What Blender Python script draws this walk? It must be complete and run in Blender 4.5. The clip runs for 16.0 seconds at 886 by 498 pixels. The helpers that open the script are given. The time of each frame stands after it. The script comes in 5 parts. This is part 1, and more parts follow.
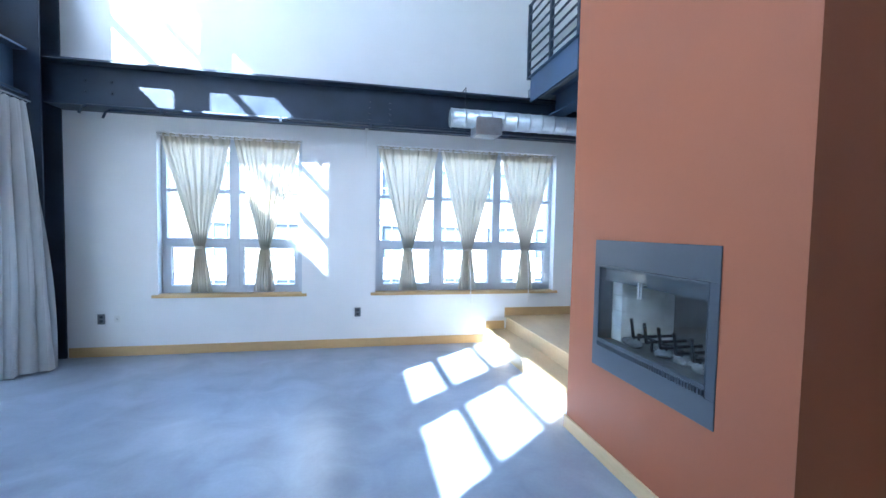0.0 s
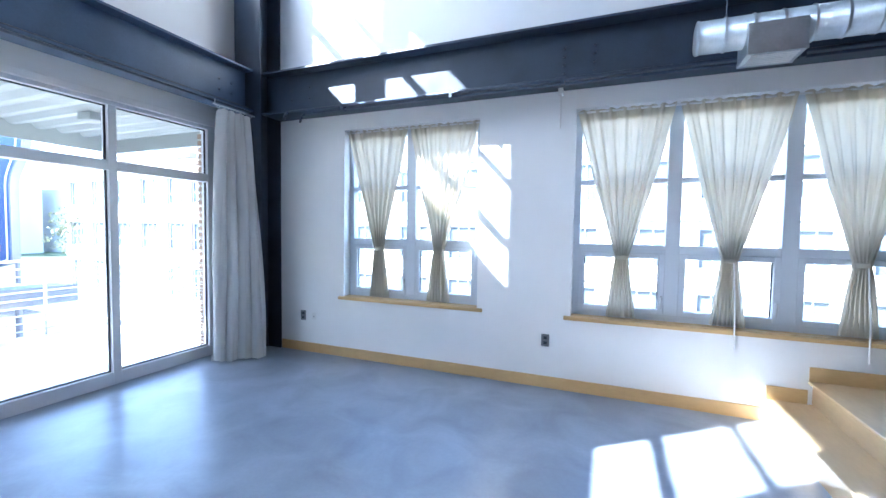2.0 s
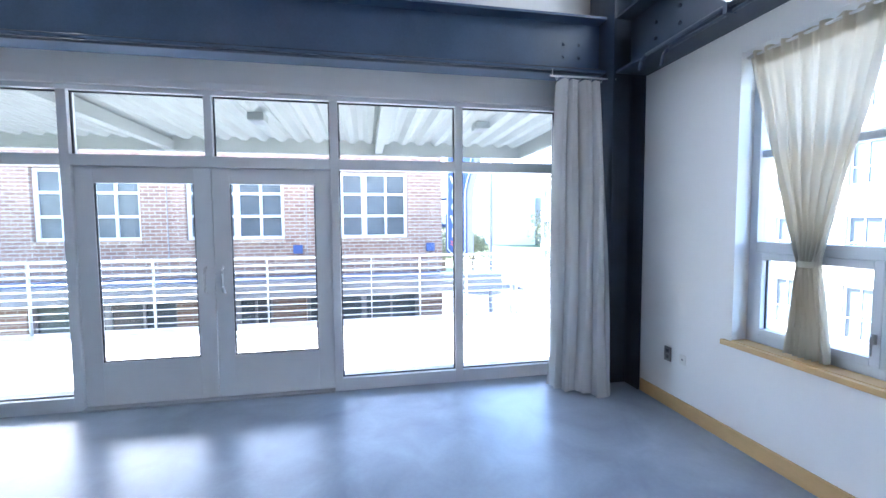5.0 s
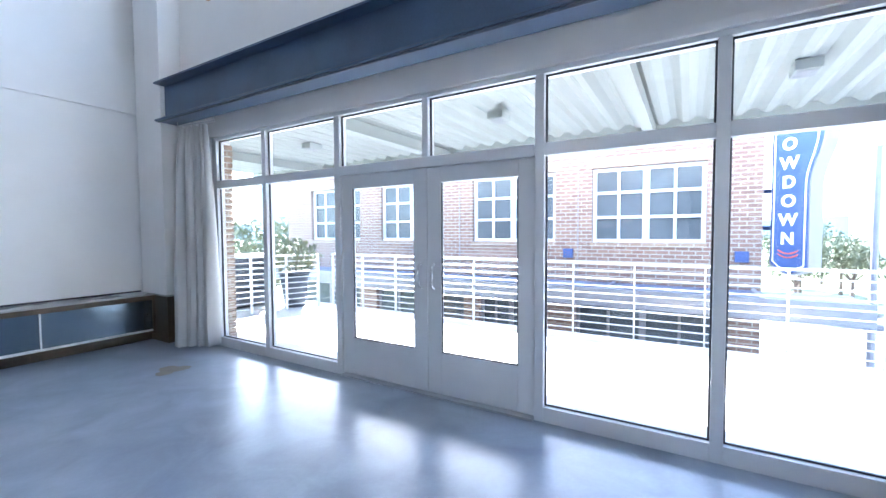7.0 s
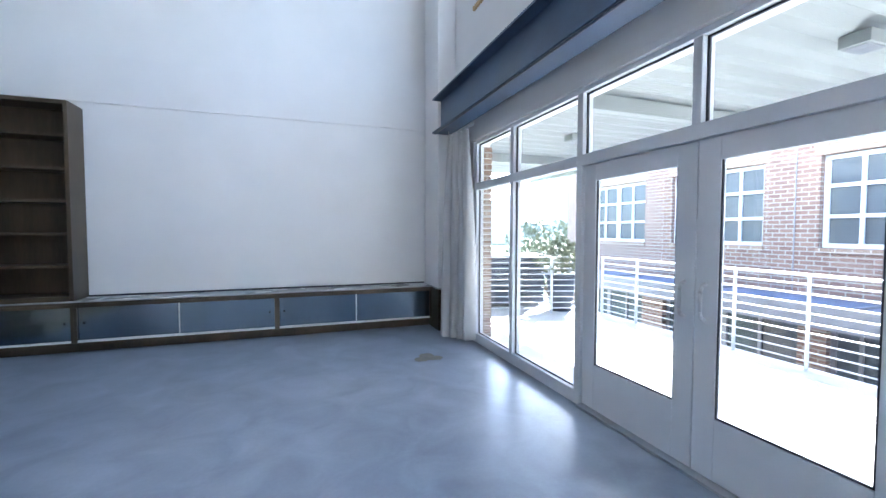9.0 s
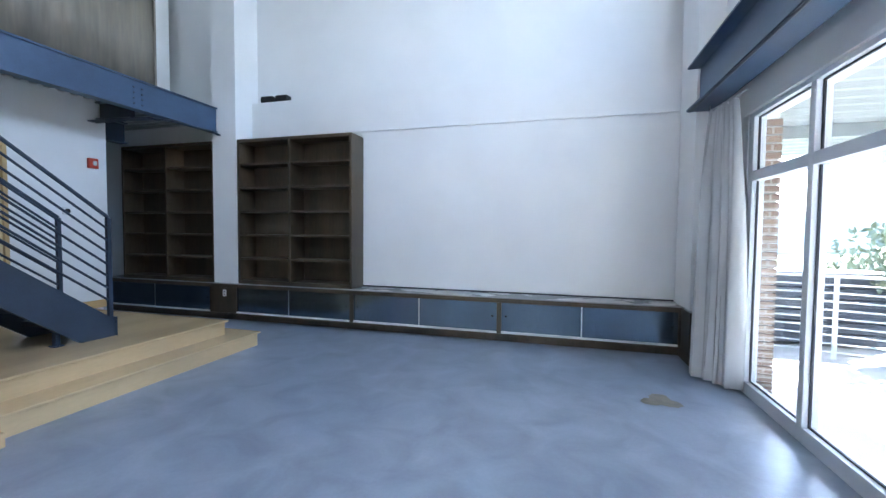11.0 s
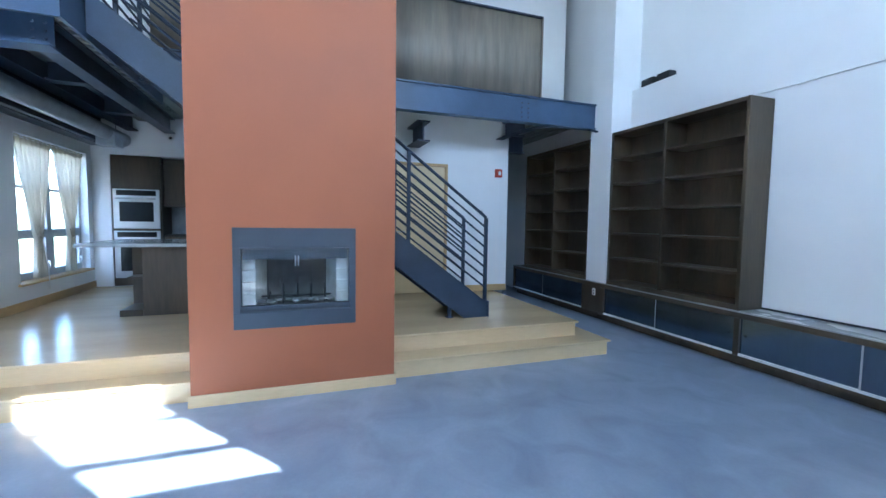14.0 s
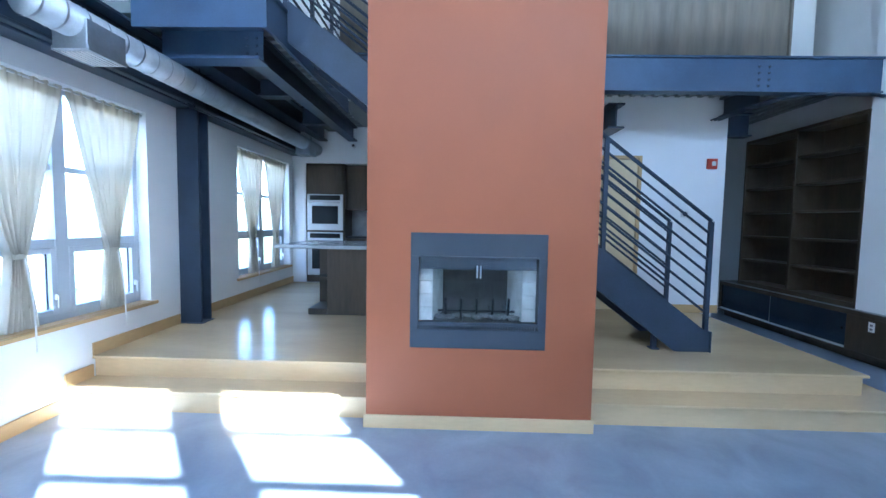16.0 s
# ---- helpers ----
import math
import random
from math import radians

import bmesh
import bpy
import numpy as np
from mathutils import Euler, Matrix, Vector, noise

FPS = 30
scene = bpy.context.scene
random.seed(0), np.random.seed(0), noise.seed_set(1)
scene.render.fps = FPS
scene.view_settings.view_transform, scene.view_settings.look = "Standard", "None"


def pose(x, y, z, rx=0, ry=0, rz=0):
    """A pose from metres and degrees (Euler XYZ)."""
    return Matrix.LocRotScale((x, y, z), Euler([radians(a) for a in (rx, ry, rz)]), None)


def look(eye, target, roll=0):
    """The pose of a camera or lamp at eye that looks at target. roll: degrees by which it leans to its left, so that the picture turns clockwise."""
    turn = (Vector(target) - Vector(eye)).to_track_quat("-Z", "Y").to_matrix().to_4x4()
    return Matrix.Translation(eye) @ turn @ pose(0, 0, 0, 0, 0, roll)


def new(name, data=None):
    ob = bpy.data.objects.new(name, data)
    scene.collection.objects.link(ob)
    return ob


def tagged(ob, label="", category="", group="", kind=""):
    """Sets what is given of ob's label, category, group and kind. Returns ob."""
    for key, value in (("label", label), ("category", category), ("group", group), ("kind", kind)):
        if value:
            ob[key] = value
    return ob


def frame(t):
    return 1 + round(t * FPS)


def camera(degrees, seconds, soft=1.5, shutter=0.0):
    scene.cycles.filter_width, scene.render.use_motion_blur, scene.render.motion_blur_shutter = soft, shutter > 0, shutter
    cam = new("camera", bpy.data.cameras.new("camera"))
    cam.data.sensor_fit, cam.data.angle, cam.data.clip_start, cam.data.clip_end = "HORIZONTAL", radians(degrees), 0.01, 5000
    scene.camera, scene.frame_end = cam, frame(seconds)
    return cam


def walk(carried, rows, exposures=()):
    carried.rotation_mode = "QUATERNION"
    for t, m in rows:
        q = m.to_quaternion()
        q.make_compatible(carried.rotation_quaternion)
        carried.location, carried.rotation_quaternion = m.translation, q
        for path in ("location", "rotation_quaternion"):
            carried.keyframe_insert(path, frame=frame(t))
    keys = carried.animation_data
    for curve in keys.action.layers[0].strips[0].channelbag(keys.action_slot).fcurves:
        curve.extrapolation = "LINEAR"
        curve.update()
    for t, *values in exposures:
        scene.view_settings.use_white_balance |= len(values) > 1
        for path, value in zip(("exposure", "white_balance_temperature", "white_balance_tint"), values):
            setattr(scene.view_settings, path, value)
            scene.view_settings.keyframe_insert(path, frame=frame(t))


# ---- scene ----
cam = camera(94.3, 16.0)
PATH = [
    (0, (0.868, 0.808, 1.526), (1.273, 2.764, 1.430), 1.1),
    (0.5, (1.020, 1.177, 1.536), (1.155, 3.170, 1.431), 0.9),
    (1, (1.26, 1.524, 1.541), (1.065, 3.511, 1.429), 1.0),
    (1.5, (1.307, 1.849, 1.514), (0.842, 3.791, 1.411), 0.9),
    (2, (1.398, 2.197, 1.478), (0.651, 4.05, 1.384), 0.8),
    (2.5, (1.376, 2.468, 1.479), (0.352, 4.183, 1.376), 0.8),
    (3, (1.35, 2.765, 1.48), (0.058, 4.288, 1.375), 0.7),
    (3.5, (1.234, 2.996, 1.489), (-0.278, 4.301, 1.382), 0.4),
    (4, (1.126, 3.213, 1.51), (-0.585, 4.242, 1.391), 0.0),
    (4.2, (1.053, 3.273, 1.525), (-0.714, 4.201, 1.4), -0.2),
    (6.3, (0.487, 4.311, 1.452), (-1.426, 3.74, 1.35), -0.3),
    (6.5, (0.4, 4.342, 1.444), (-1.471, 3.642, 1.349), -0.3),
    (7, (0.147, 4.407, 1.426), (-1.567, 3.38, 1.341), -0.3),
    (7.5, (-0.085, 4.4, 1.418), (-1.584, 3.078, 1.336), -0.3),
    (8, (-0.299, 4.381, 1.443), (-1.526, 2.805, 1.352), -0.5),
    (8.2, (-0.366, 4.377, 1.43), (-1.475, 2.714, 1.345), -0.4),
    (8.5, (-0.479, 4.31, 1.441), (-1.428, 2.552, 1.348), -0.2),
    (8.7, (-0.574, 4.293, 1.47), (-1.385, 2.468, 1.362), -0.6),
    (10.8, (-1.099, 3.865, 1.489), (-0.674, 1.913, 1.405), 0.4),
    (11, (-1.134, 3.795, 1.485), (-0.585, 1.873, 1.402), 0.5),
    (11.5, (-1.274, 3.577, 1.507), (-0.419, 1.772, 1.411), 0.5),
    (11.8, (-1.324, 3.493, 1.519), (-0.29, 1.784, 1.409), 0.6),
    (12, (-1.355, 3.391, 1.524), (-0.221, 1.748, 1.417), 0.8),
    (12.5, (-1.396, 3.206, 1.54), (-0.013, 1.765, 1.425), 0.9),
    (13, (-1.43, 3.031, 1.552), (0.163, 1.828, 1.427), 0.9),
    (13.5, (-1.386, 2.922, 1.551), (0.375, 1.984, 1.42), 0.9),
    (14, (-1.277, 2.845, 1.54), (0.606, 2.182, 1.411), 0.8),
    (14.5, (-1.136, 2.827, 1.542), (0.818, 2.423, 1.409), 0.7),
    (15, (-0.969, 2.828, 1.547), (1.019, 2.654, 1.415), 0.6),
    (15.5, (-0.775, 2.917, 1.555), (1.22, 2.908, 1.423), 0.7),
    (16, (-0.526, 3.052, 1.554), (1.469, 3.1, 1.423), 1.0),
]
EV0 = 3.25
KEEP = [r for r in PATH if r[0] not in (4.2, 6.3, 8.2, 8.7, 10.8, 11.8)]
EXPO = [(0.0, EV0 + 0.7, 5150, 6), (2.0, EV0 + 0.6, 5400, 9), (4.0, EV0 + 0.62, 5550, 10), (6.5, EV0 + 0.75, 5650, 10), (9.0, EV0 + 0.62, 5750, 10), (11.0, EV0 + 0.8, 5700, 9), (13.0, EV0 + 0.85, 5400, 6), (16.0, EV0 + 0.9, 4950, 5)]
walk(cam, [(t, look(eye, target, roll)) for t, eye, target, roll in KEEP], EXPO)

# world and sun: afternoon sun from the south-west, clear sky
SUN_DIR = Vector((1.0, 0.80, -1.05)).normalized()
world = bpy.data.worlds.new("sky")
scene.world = world
world.use_nodes = True
wn = world.node_tree
sky = wn.nodes.new("ShaderNodeTexSky")
sky.sky_type, sky.sun_disc = "NISHITA", False
sky.sun_elevation = math.asin(-SUN_DIR.z)
sky.sun_rotation = math.atan2(-SUN_DIR.x, -SUN_DIR.y)
sky.dust_density = 1.3
bg = wn.nodes["Background"]
bg.inputs["Strength"].default_value = 0.15
wn.links.new(sky.outputs["Color"], bg.inputs["Color"])
sun_data = bpy.data.lights.new("sun", "SUN")
sun_data.energy, sun_data.angle, sun_data.color = 5.0, radians(0.5), (1.0, 0.95, 0.87)
sun = new("sun", sun_data)
sun.matrix_world = look((-20, -16, 21), Vector((-20, -16, 21)) + SUN_DIR)

# added fill lamps in the high west windows, standing in for skylight
for y0, y1, watts in ((-0.42, 1.76, 10.0), (3.44, 5.30, 6.0)):
    d = bpy.data.lights.new("window_fill_lamp", "AREA")
    d.shape, d.size, d.size_y, d.energy, d.color = "RECTANGLE", y1 - y0, 1.3, watts, (0.80, 0.90, 1.0)
    lamp = new("window_fill_lamp", d)
    lamp.matrix_world = look((-3.06, (y0 + y1) / 2, 5.2), (0, (y0 + y1) / 2, 5.2))


# ---- materials ----
def material(name, base, rough=0.5, metal=0.0, var=0.12, scale=6.0, fine=60.0, bump=0.05, second=None, stretch=(1, 1, 1), rough_var=0.1, spec=0.5):
    """A surface with variation at two scales, fine relief and uneven gloss."""
    m = bpy.data.materials.new(name)
    m.use_nodes = True
    nt = m.node_tree
    p = nt.nodes["Principled BSDF"]
    co = nt.nodes.new("ShaderNodeTexCoord")
    geo = nt.nodes.new("ShaderNodeNewGeometry")
    mp = nt.nodes.new("ShaderNodeMapping")
    mp.inputs["Scale"].default_value = stretch
    nt.links.new(geo.outputs["Position"], mp.inputs["Vector"])
    n1 = nt.nodes.new("ShaderNodeTexNoise")
    n1.inputs["Scale"].default_value, n1.inputs["Detail"].default_value = scale, 6
    n2 = nt.nodes.new("ShaderNodeTexNoise")
    n2.inputs["Scale"].default_value, n2.inputs["Detail"].default_value = fine, 4
    for n in (n1, n2):
        nt.links.new(mp.outputs["Vector"], n.inputs["Vector"])
    add = nt.nodes.new("ShaderNodeMath")
    add.operation = "MULTIPLY_ADD"
    add.inputs[1].default_value = 0.3
    nt.links.new(n2.outputs["Fac"], add.inputs[0])
    nt.links.new(n1.outputs["Fac"], add.inputs[2])
    ramp = nt.nodes.new("ShaderNodeValToRGB")
    ramp.color_ramp.elements[0].position, ramp.color_ramp.elements[1].position = 0.36, 0.94
    ramp.color_ramp.interpolation = "EASE"
    a = [c * (1 - var) for c in base]
    b = list(second) if second else [min(1, c * (1 + var)) for c in base]
    ramp.color_ramp.elements[0].color = (*a, 1)
    ramp.color_ramp.elements[1].color = (*b, 1)
    nt.links.new(add.outputs[0], ramp.inputs["Fac"])
    nt.links.new(ramp.outputs["Color"], p.inputs["Base Color"])
    rr = nt.nodes.new("ShaderNodeMapRange")
    rr.inputs["To Min"].default_value, rr.inputs["To Max"].default_value = max(0.02, rough - rough_var), min(1, rough + rough_var)
    rr.inputs["From Min"].default_value, rr.inputs["From Max"].default_value = 0.15, 0.85
    nt.links.new(n1.outputs["Fac"], rr.inputs["Value"])
    nt.links.new(rr.outputs["Result"], p.inputs["Roughness"])
    p.inputs["Metallic"].default_value = metal
    p.inputs["Specular IOR Level"].default_value = spec
    if bump:
        bp = nt.nodes.new("ShaderNodeBump")
        bp.inputs["Strength"].default_value, bp.inputs["Distance"].default_value = bump, 0.01
        nt.links.new(n2.outputs["Fac"], bp.inputs["Height"])
        nt.links.new(bp.outputs["Normal"], p.inputs["Normal"])
    return m


def glass_material(name, tint=(0.95, 0.97, 0.98), gloss=0.02):
    m = bpy.data.materials.new(name)
    m.use_nodes = True
    nt = m.node_tree
    nt.nodes.remove(nt.nodes["Principled BSDF"])
    tr = nt.nodes.new("ShaderNodeBsdfTransparent")
    tr.inputs["Color"].default_value = (*tint, 1)
    gl = nt.nodes.new("ShaderNodeBsdfGlossy")
    gl.inputs["Roughness"].default_value = gloss
    lw = nt.nodes.new("ShaderNodeLayerWeight")
    pw = nt.nodes.new("ShaderNodeMath")
    pw.operation = "POWER"
    pw.inputs[1].default_value = 4.0
    nt.links.new(lw.outputs["Facing"], pw.inputs[0])
    fr = nt.nodes.new("ShaderNodeMath")
    fr.operation = "MULTIPLY_ADD"
    fr.inputs[1].default_value, fr.inputs[2].default_value = 0.5, 0.025
    nt.links.new(pw.outputs[0], fr.inputs[0])
    mix = nt.nodes.new("ShaderNodeMixShader")
    nt.links.new(fr.outputs[0], mix.inputs[0])
    nt.links.new(tr.outputs[0], mix.inputs[1])
    nt.links.new(gl.outputs[0], mix.inputs[2])
    nt.links.new(mix.outputs[0], nt.nodes["Material Output"].inputs["Surface"])
    return m


def cloth_material(name, base, through_amount, weave=350.0):
    m = material(name, base, 0.9, 0, 0.1, 5.0, weave, 0.15, stretch=(1, 1, 0.25), spec=0.1)
    nt = m.node_tree
    p = nt.nodes["Principled BSDF"]
    tl = nt.nodes.new("ShaderNodeBsdfTranslucent")
    tl.inputs["Color"].default_value = (*base, 1)
    mix = nt.nodes.new("ShaderNodeMixShader")
    mix.inputs[0].default_value = through_amount
    nt.links.new(p.outputs[0], mix.inputs[1])
    nt.links.new(tl.outputs[0], mix.inputs[2])
    nt.links.new(mix.outputs[0], nt.nodes["Material Output"].inputs["Surface"])
    return m


def brick_material(name, c1, c2, mortar):
    m = material(name, c1, 0.85, 0, 0.15, 3.0, 40.0, 0.2)
    nt = m.node_tree
    p = nt.nodes["Principled BSDF"]
    geo = nt.nodes.new("ShaderNodeNewGeometry")
    sep = nt.nodes.new("ShaderNodeSeparateXYZ")
    com = nt.nodes.new("ShaderNodeCombineXYZ")
    sm = nt.nodes.new("ShaderNodeMath")
    nt.links.new(geo.outputs["Position"], sep.inputs[0])
    nt.links.new(sep.outputs["X"], sm.inputs[0])
    nt.links.new(sep.outputs["Y"], sm.inputs[1])
    nt.links.new(sm.outputs[0], com.inputs["X"])
    nt.links.new(sep.outputs["Z"], com.inputs["Y"])
    br = nt.nodes.new("ShaderNodeTexBrick")
    br.inputs["Color1"].default_value, br.inputs["Color2"].default_value, br.inputs["Mortar"].default_value = (*c1, 1), (*c2, 1), (*mortar, 1)
    br.inputs["Scale"].default_value = 1.0
    br.inputs["Brick Width"].default_value, br.inputs["Row Height"].default_value, br.inputs["Mortar Size"].default_value = 0.21, 0.075, 0.01
    nt.links.new(com.outputs[0], br.inputs["Vector"])
    nt.links.new(br.outputs["Color"], p.inputs["Base Color"])
    return m


def concrete_material(name):
    """Polished concrete: broad cloudy stains, finer mottling and a soft uneven sheen."""
    m = bpy.data.materials.new(name)
    m.use_nodes = True
    nt = m.node_tree
    p = nt.nodes["Principled BSDF"]
    geo = nt.nodes.new("ShaderNodeNewGeometry")
    fac = []
    for sc, det, dist in ((0.55, 4, 0.9), (2.4, 6, 0.7), (38.0, 3, 0.0)):
        n = nt.nodes.new("ShaderNodeTexNoise")
        n.inputs["Scale"].default_value, n.inputs["Detail"].default_value, n.inputs["Distortion"].default_value = sc, det, dist
        nt.links.new(geo.outputs["Position"], n.inputs["Vector"])
        fac.append(n.outputs["Fac"])
    col = None
    for f, a, c in ((fac[0], (0.20, 0.24, 0.315), (0.335, 0.38, 0.455)), (fac[1], (0.48, 0.51, 0.56), (1.52, 1.50, 1.46)), (fac[2], (0.93, 0.93, 0.93), (1.07, 1.07, 1.07))):
        mx = nt.nodes.new("ShaderNodeMix")
        mx.data_type = "RGBA"
        mx.inputs[6].default_value, mx.inputs[7].default_value = (*a, 1), (*c, 1)
        nt.links.new(f, mx.inputs[0])
        if col is None:
            col = mx.outputs[2]
        else:
            mu = nt.nodes.new("ShaderNodeVectorMath")
            mu.operation = "MULTIPLY"
            nt.links.new(col, mu.inputs[0])
            nt.links.new(mx.outputs[2], mu.inputs[1])
            col = mu.outputs[0]
    nt.links.new(col, p.inputs["Base Color"])
    r = nt.nodes.new("ShaderNodeMath")
    r.operation = "MULTIPLY_ADD"
    r.inputs[1].default_value, r.inputs[2].default_value = 0.10, 0.255
    nt.links.new(fac[1], r.inputs[0])
    nt.links.new(r.outputs[0], p.inputs["Roughness"])
    return m


WHITE = material("white_wall_paint", (0.80, 0.805, 0.81), 0.6, var=0.03, scale=1.5, fine=180, bump=0.03)
CEIL = material("ceiling_paint", (0.82, 0.825, 0.83), 0.7, var=0.03, scale=1.5, fine=120, bump=0.03)
CONCRETE = concrete_material("polished_concrete")
MAPLE = material("maple_floor", (0.60, 0.45, 0.26), 0.19, var=0.1, scale=2.5, fine=45, bump=0.02, stretch=(1, 0.25, 1), rough_var=0.05)
MAPLE_TRIM = material("maple_trim", (0.55, 0.37, 0.17), 0.4, var=0.12, scale=3.0, fine=50, bump=0.02, stretch=(0.3, 0.3, 1))
STEEL = material("dark_painted_steel", (0.028, 0.042, 0.070), 0.42, var=0.25, scale=3.0, fine=70, bump=0.04, rough_var=0.12)
STEEL_BLUE = material("blue_grey_painted_steel", (0.05, 0.085, 0.155), 0.4, var=0.2, scale=2.0, fine=60, bump=0.03)
TERRA = material("terracotta_paint", (0.32, 0.107, 0.048), 0.55, var=0.05, scale=1.2, fine=150, bump=0.04, spec=0.35)
WALNUT = material("dark_walnut", (0.048, 0.034, 0.020), 0.42, var=0.35, scale=2.5, fine=35, bump=0.03, second=(0.098, 0.070, 0.041), stretch=(1, 1, 0.15))
PANEL = material("brushed_blue_metal_panel", (0.15, 0.20, 0.26), 0.15, 0.9, var=0.2, scale=1.3, fine=90, bump=0.02, stretch=(1, 1, 0.1), rough_var=0.06)
CHROME = material("brushed_steel", (0.55, 0.57, 0.6), 0.40, 1.0, var=0.08, scale=4, fine=120, bump=0.02)
GALV = material("galvanised_duct", (0.50, 0.54, 0.58), 0.42, 0.85, var=0.15, scale=7, fine=60, bump=0.03)
ALU = material("white_aluminium_frame", (0.62, 0.65, 0.69), 0.4, var=0.04, scale=3, fine=100, bump=0.01)
VINYL = material("pale_window_frame", (0.56, 0.60, 0.66), 0.4, var=0.04, scale=3, fine=100, bump=0.01)
# rubber seals, and the painted shade strip behind the low cabinets
GASKET_AND_SHADE = material("dark_seal_and_gap_shade", (0.03, 0.035, 0.05), 0.6, var=0.1)
BLACK = material("black_enamel", (0.012, 0.013, 0.015), 0.42, var=0.2)
FIREFRAME = material("fireplace_frame_enamel", (0.040, 0.052, 0.072), 0.38, var=0.12, scale=3, fine=120, bump=0.03)
FIREBRICK = material("pale_fire_brick", (0.62, 0.61, 0.58), 0.85, var=0.2, scale=9, fine=70, bump=0.2)
SOOT = material("sooty_firebox", (0.11, 0.105, 0.10), 0.8, var=0.35, scale=6, fine=50, bump=0.15)
LINEN = cloth_material("sheer_linen", (0.60, 0.555, 0.46), 0.38)
DRAPE = cloth_material("grey_drape", (0.54, 0.55, 0.56), 0.05)
WHITEPLASTIC = material("white_plastic", (0.75, 0.75, 0.74), 0.4, var=0.03)
GREYPLASTIC = material("grey_cover_plate", (0.16, 0.17, 0.19), 0.4, var=0.1)
REDPLASTIC = material("red_alarm_plastic", (0.5, 0.06, 0.03), 0.4, var=0.06)
STONE = material("grey_stone_worktop", (0.36, 0.38, 0.40), 0.18, var=0.15, scale=8, fine=90, bump=0.01, rough_var=0.05)
CREAM = material("cream_door_paint", (0.72, 0.58, 0.34), 0.5, var=0.05, scale=2, fine=60)
GLASS = glass_material("clear_glass")
DARKGLASS = material("dark_oven_glass", (0.02, 0.022, 0.025), 0.08, var=0.1, spec=0.6)
WALLPANEL = material("bronze_corrugated_panel", (0.19, 0.17, 0.145), 0.5, 0.2, var=0.22, scale=2.5, fine=25, bump=0.05, second=(0.28, 0.24, 0.185), stretch=(1, 1, 0.12))
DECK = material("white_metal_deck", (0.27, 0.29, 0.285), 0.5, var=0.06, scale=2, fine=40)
PAVER = material("pale_balcony_concrete", (0.55, 0.535, 0.51), 0.8, var=0.08, scale=2.5, fine=40, bump=0.1)
RAILPAINT = material("galvanised_rail", (0.58, 0.60, 0.62), 0.4, 0.0, var=0.05)
BRICK = brick_material("red_brown_brick", (0.175, 0.105, 0.085), (0.23, 0.145, 0.115), (0.32, 0.30, 0.27))
BUFF = brick_material("buff_brick", (0.30, 0.215, 0.16), (0.23, 0.155, 0.115), (0.40, 0.37, 0.33))
STUCCO = material("cream_stucco", (0.30, 0.275, 0.235), 0.85, var=0.06, scale=1.0, fine=20, bump=0.1)
STUCCO_PINK = material("rose_beige_stucco", (0.30, 0.235, 0.205), 0.85, var=0.06, scale=1.0, fine=20, bump=0.1)
BLDGLASS = material("reflective_window_glass", (0.09, 0.105, 0.12), 0.06, 0.0, var=0.25, scale=0.7, fine=6, bump=0.0, rough_var=0.02, spec=0.25)
SIGNBLUE = material("blue_sign_enamel", (0.03, 0.065, 0.20), 0.45, var=0.1)
SIGNGREY = material("grey_sign_side", (0.22, 0.22, 0.24), 0.5, var=0.1)
SIGNWHITE = material("white_sign_enamel", (0.8, 0.8, 0.8), 0.5, var=0.03)
SIGNRED = material("red_sign_tube", (0.6, 0.08, 0.04), 0.5, var=0.05)
ASPHALT = material("asphalt", (0.055, 0.055, 0.058), 0.9, var=0.2, scale=1.5, fine=50, bump=0.2)
PAVING = material("pale_paving", (0.48, 0.46, 0.43), 0.85, var=0.12, scale=1.2, fine=20, bump=0.1)
GRASS = material("dry_grass_ground", (0.10, 0.12, 0.05), 0.95, var=0.4, scale=0.3, fine=8, bump=0.3)
LEAF = material("green_leaf", (0.10, 0.12, 0.06), 0.6, var=0.4, scale=2.5, fine=20, second=(0.17, 0.18, 0.10))
BARK = material("grey_bark", (0.12, 0.09, 0.07), 0.9, var=0.3, scale=5, fine=40, bump=0.3)
POT = material("dark_blue_grey_planter", (0.05, 0.06, 0.08), 0.5, var=0.2)
EMBER = material("grey_ash_stone", (0.22, 0.22, 0.22), 0.9, var=0.3, scale=12, fine=80, bump=0.2)
# cabinet top: the pale wall reflection is painted into this grey
TOP_SHEEN = material("pale_grey_top_sheen", (0.36, 0.37, 0.38), 0.28, var=0.08, scale=2, fine=60, bump=0.01)
AWNING = material("blue_grey_awning", (0.13, 0.15, 0.21), 0.6, var=0.12, scale=2, fine=30)
STAIN = material("ochre_floor_stain", (0.24, 0.215, 0.16), 0.4, var=0.25, scale=9, fine=30)


# ---- building helpers ----
def box(bm, x0, x1, y0, y1, z0, z1, bevel=0.0):
    r = bmesh.ops.create_cube(bm, size=1.0, matrix=Matrix.Translation(((x0 + x1) / 2, (y0 + y1) / 2, (z0 + z1) / 2)) @ Matrix.Diagonal((abs(x1 - x0), abs(y1 - y0), abs(z1 - z0), 1)))
    if bevel:
        es = list({e for v in r["verts"] for e in v.link_edges})
        bmesh.ops.bevel(bm, geom=es, offset=bevel, segments=2, profile=0.5, affect="EDGES")


def rod(bm, a, b, r, n=10, r2=None):
    a, b = Vector(a), Vector(b)
    d = b - a
    m = Matrix.Translation((a + b) / 2) @ d.to_track_quat("Z", "Y").to_matrix().to_4x4()
    bmesh.ops.create_cone(bm, cap_ends=True, segments=n, radius1=r, radius2=r if r2 is None else r2, depth=d.length, matrix=m)


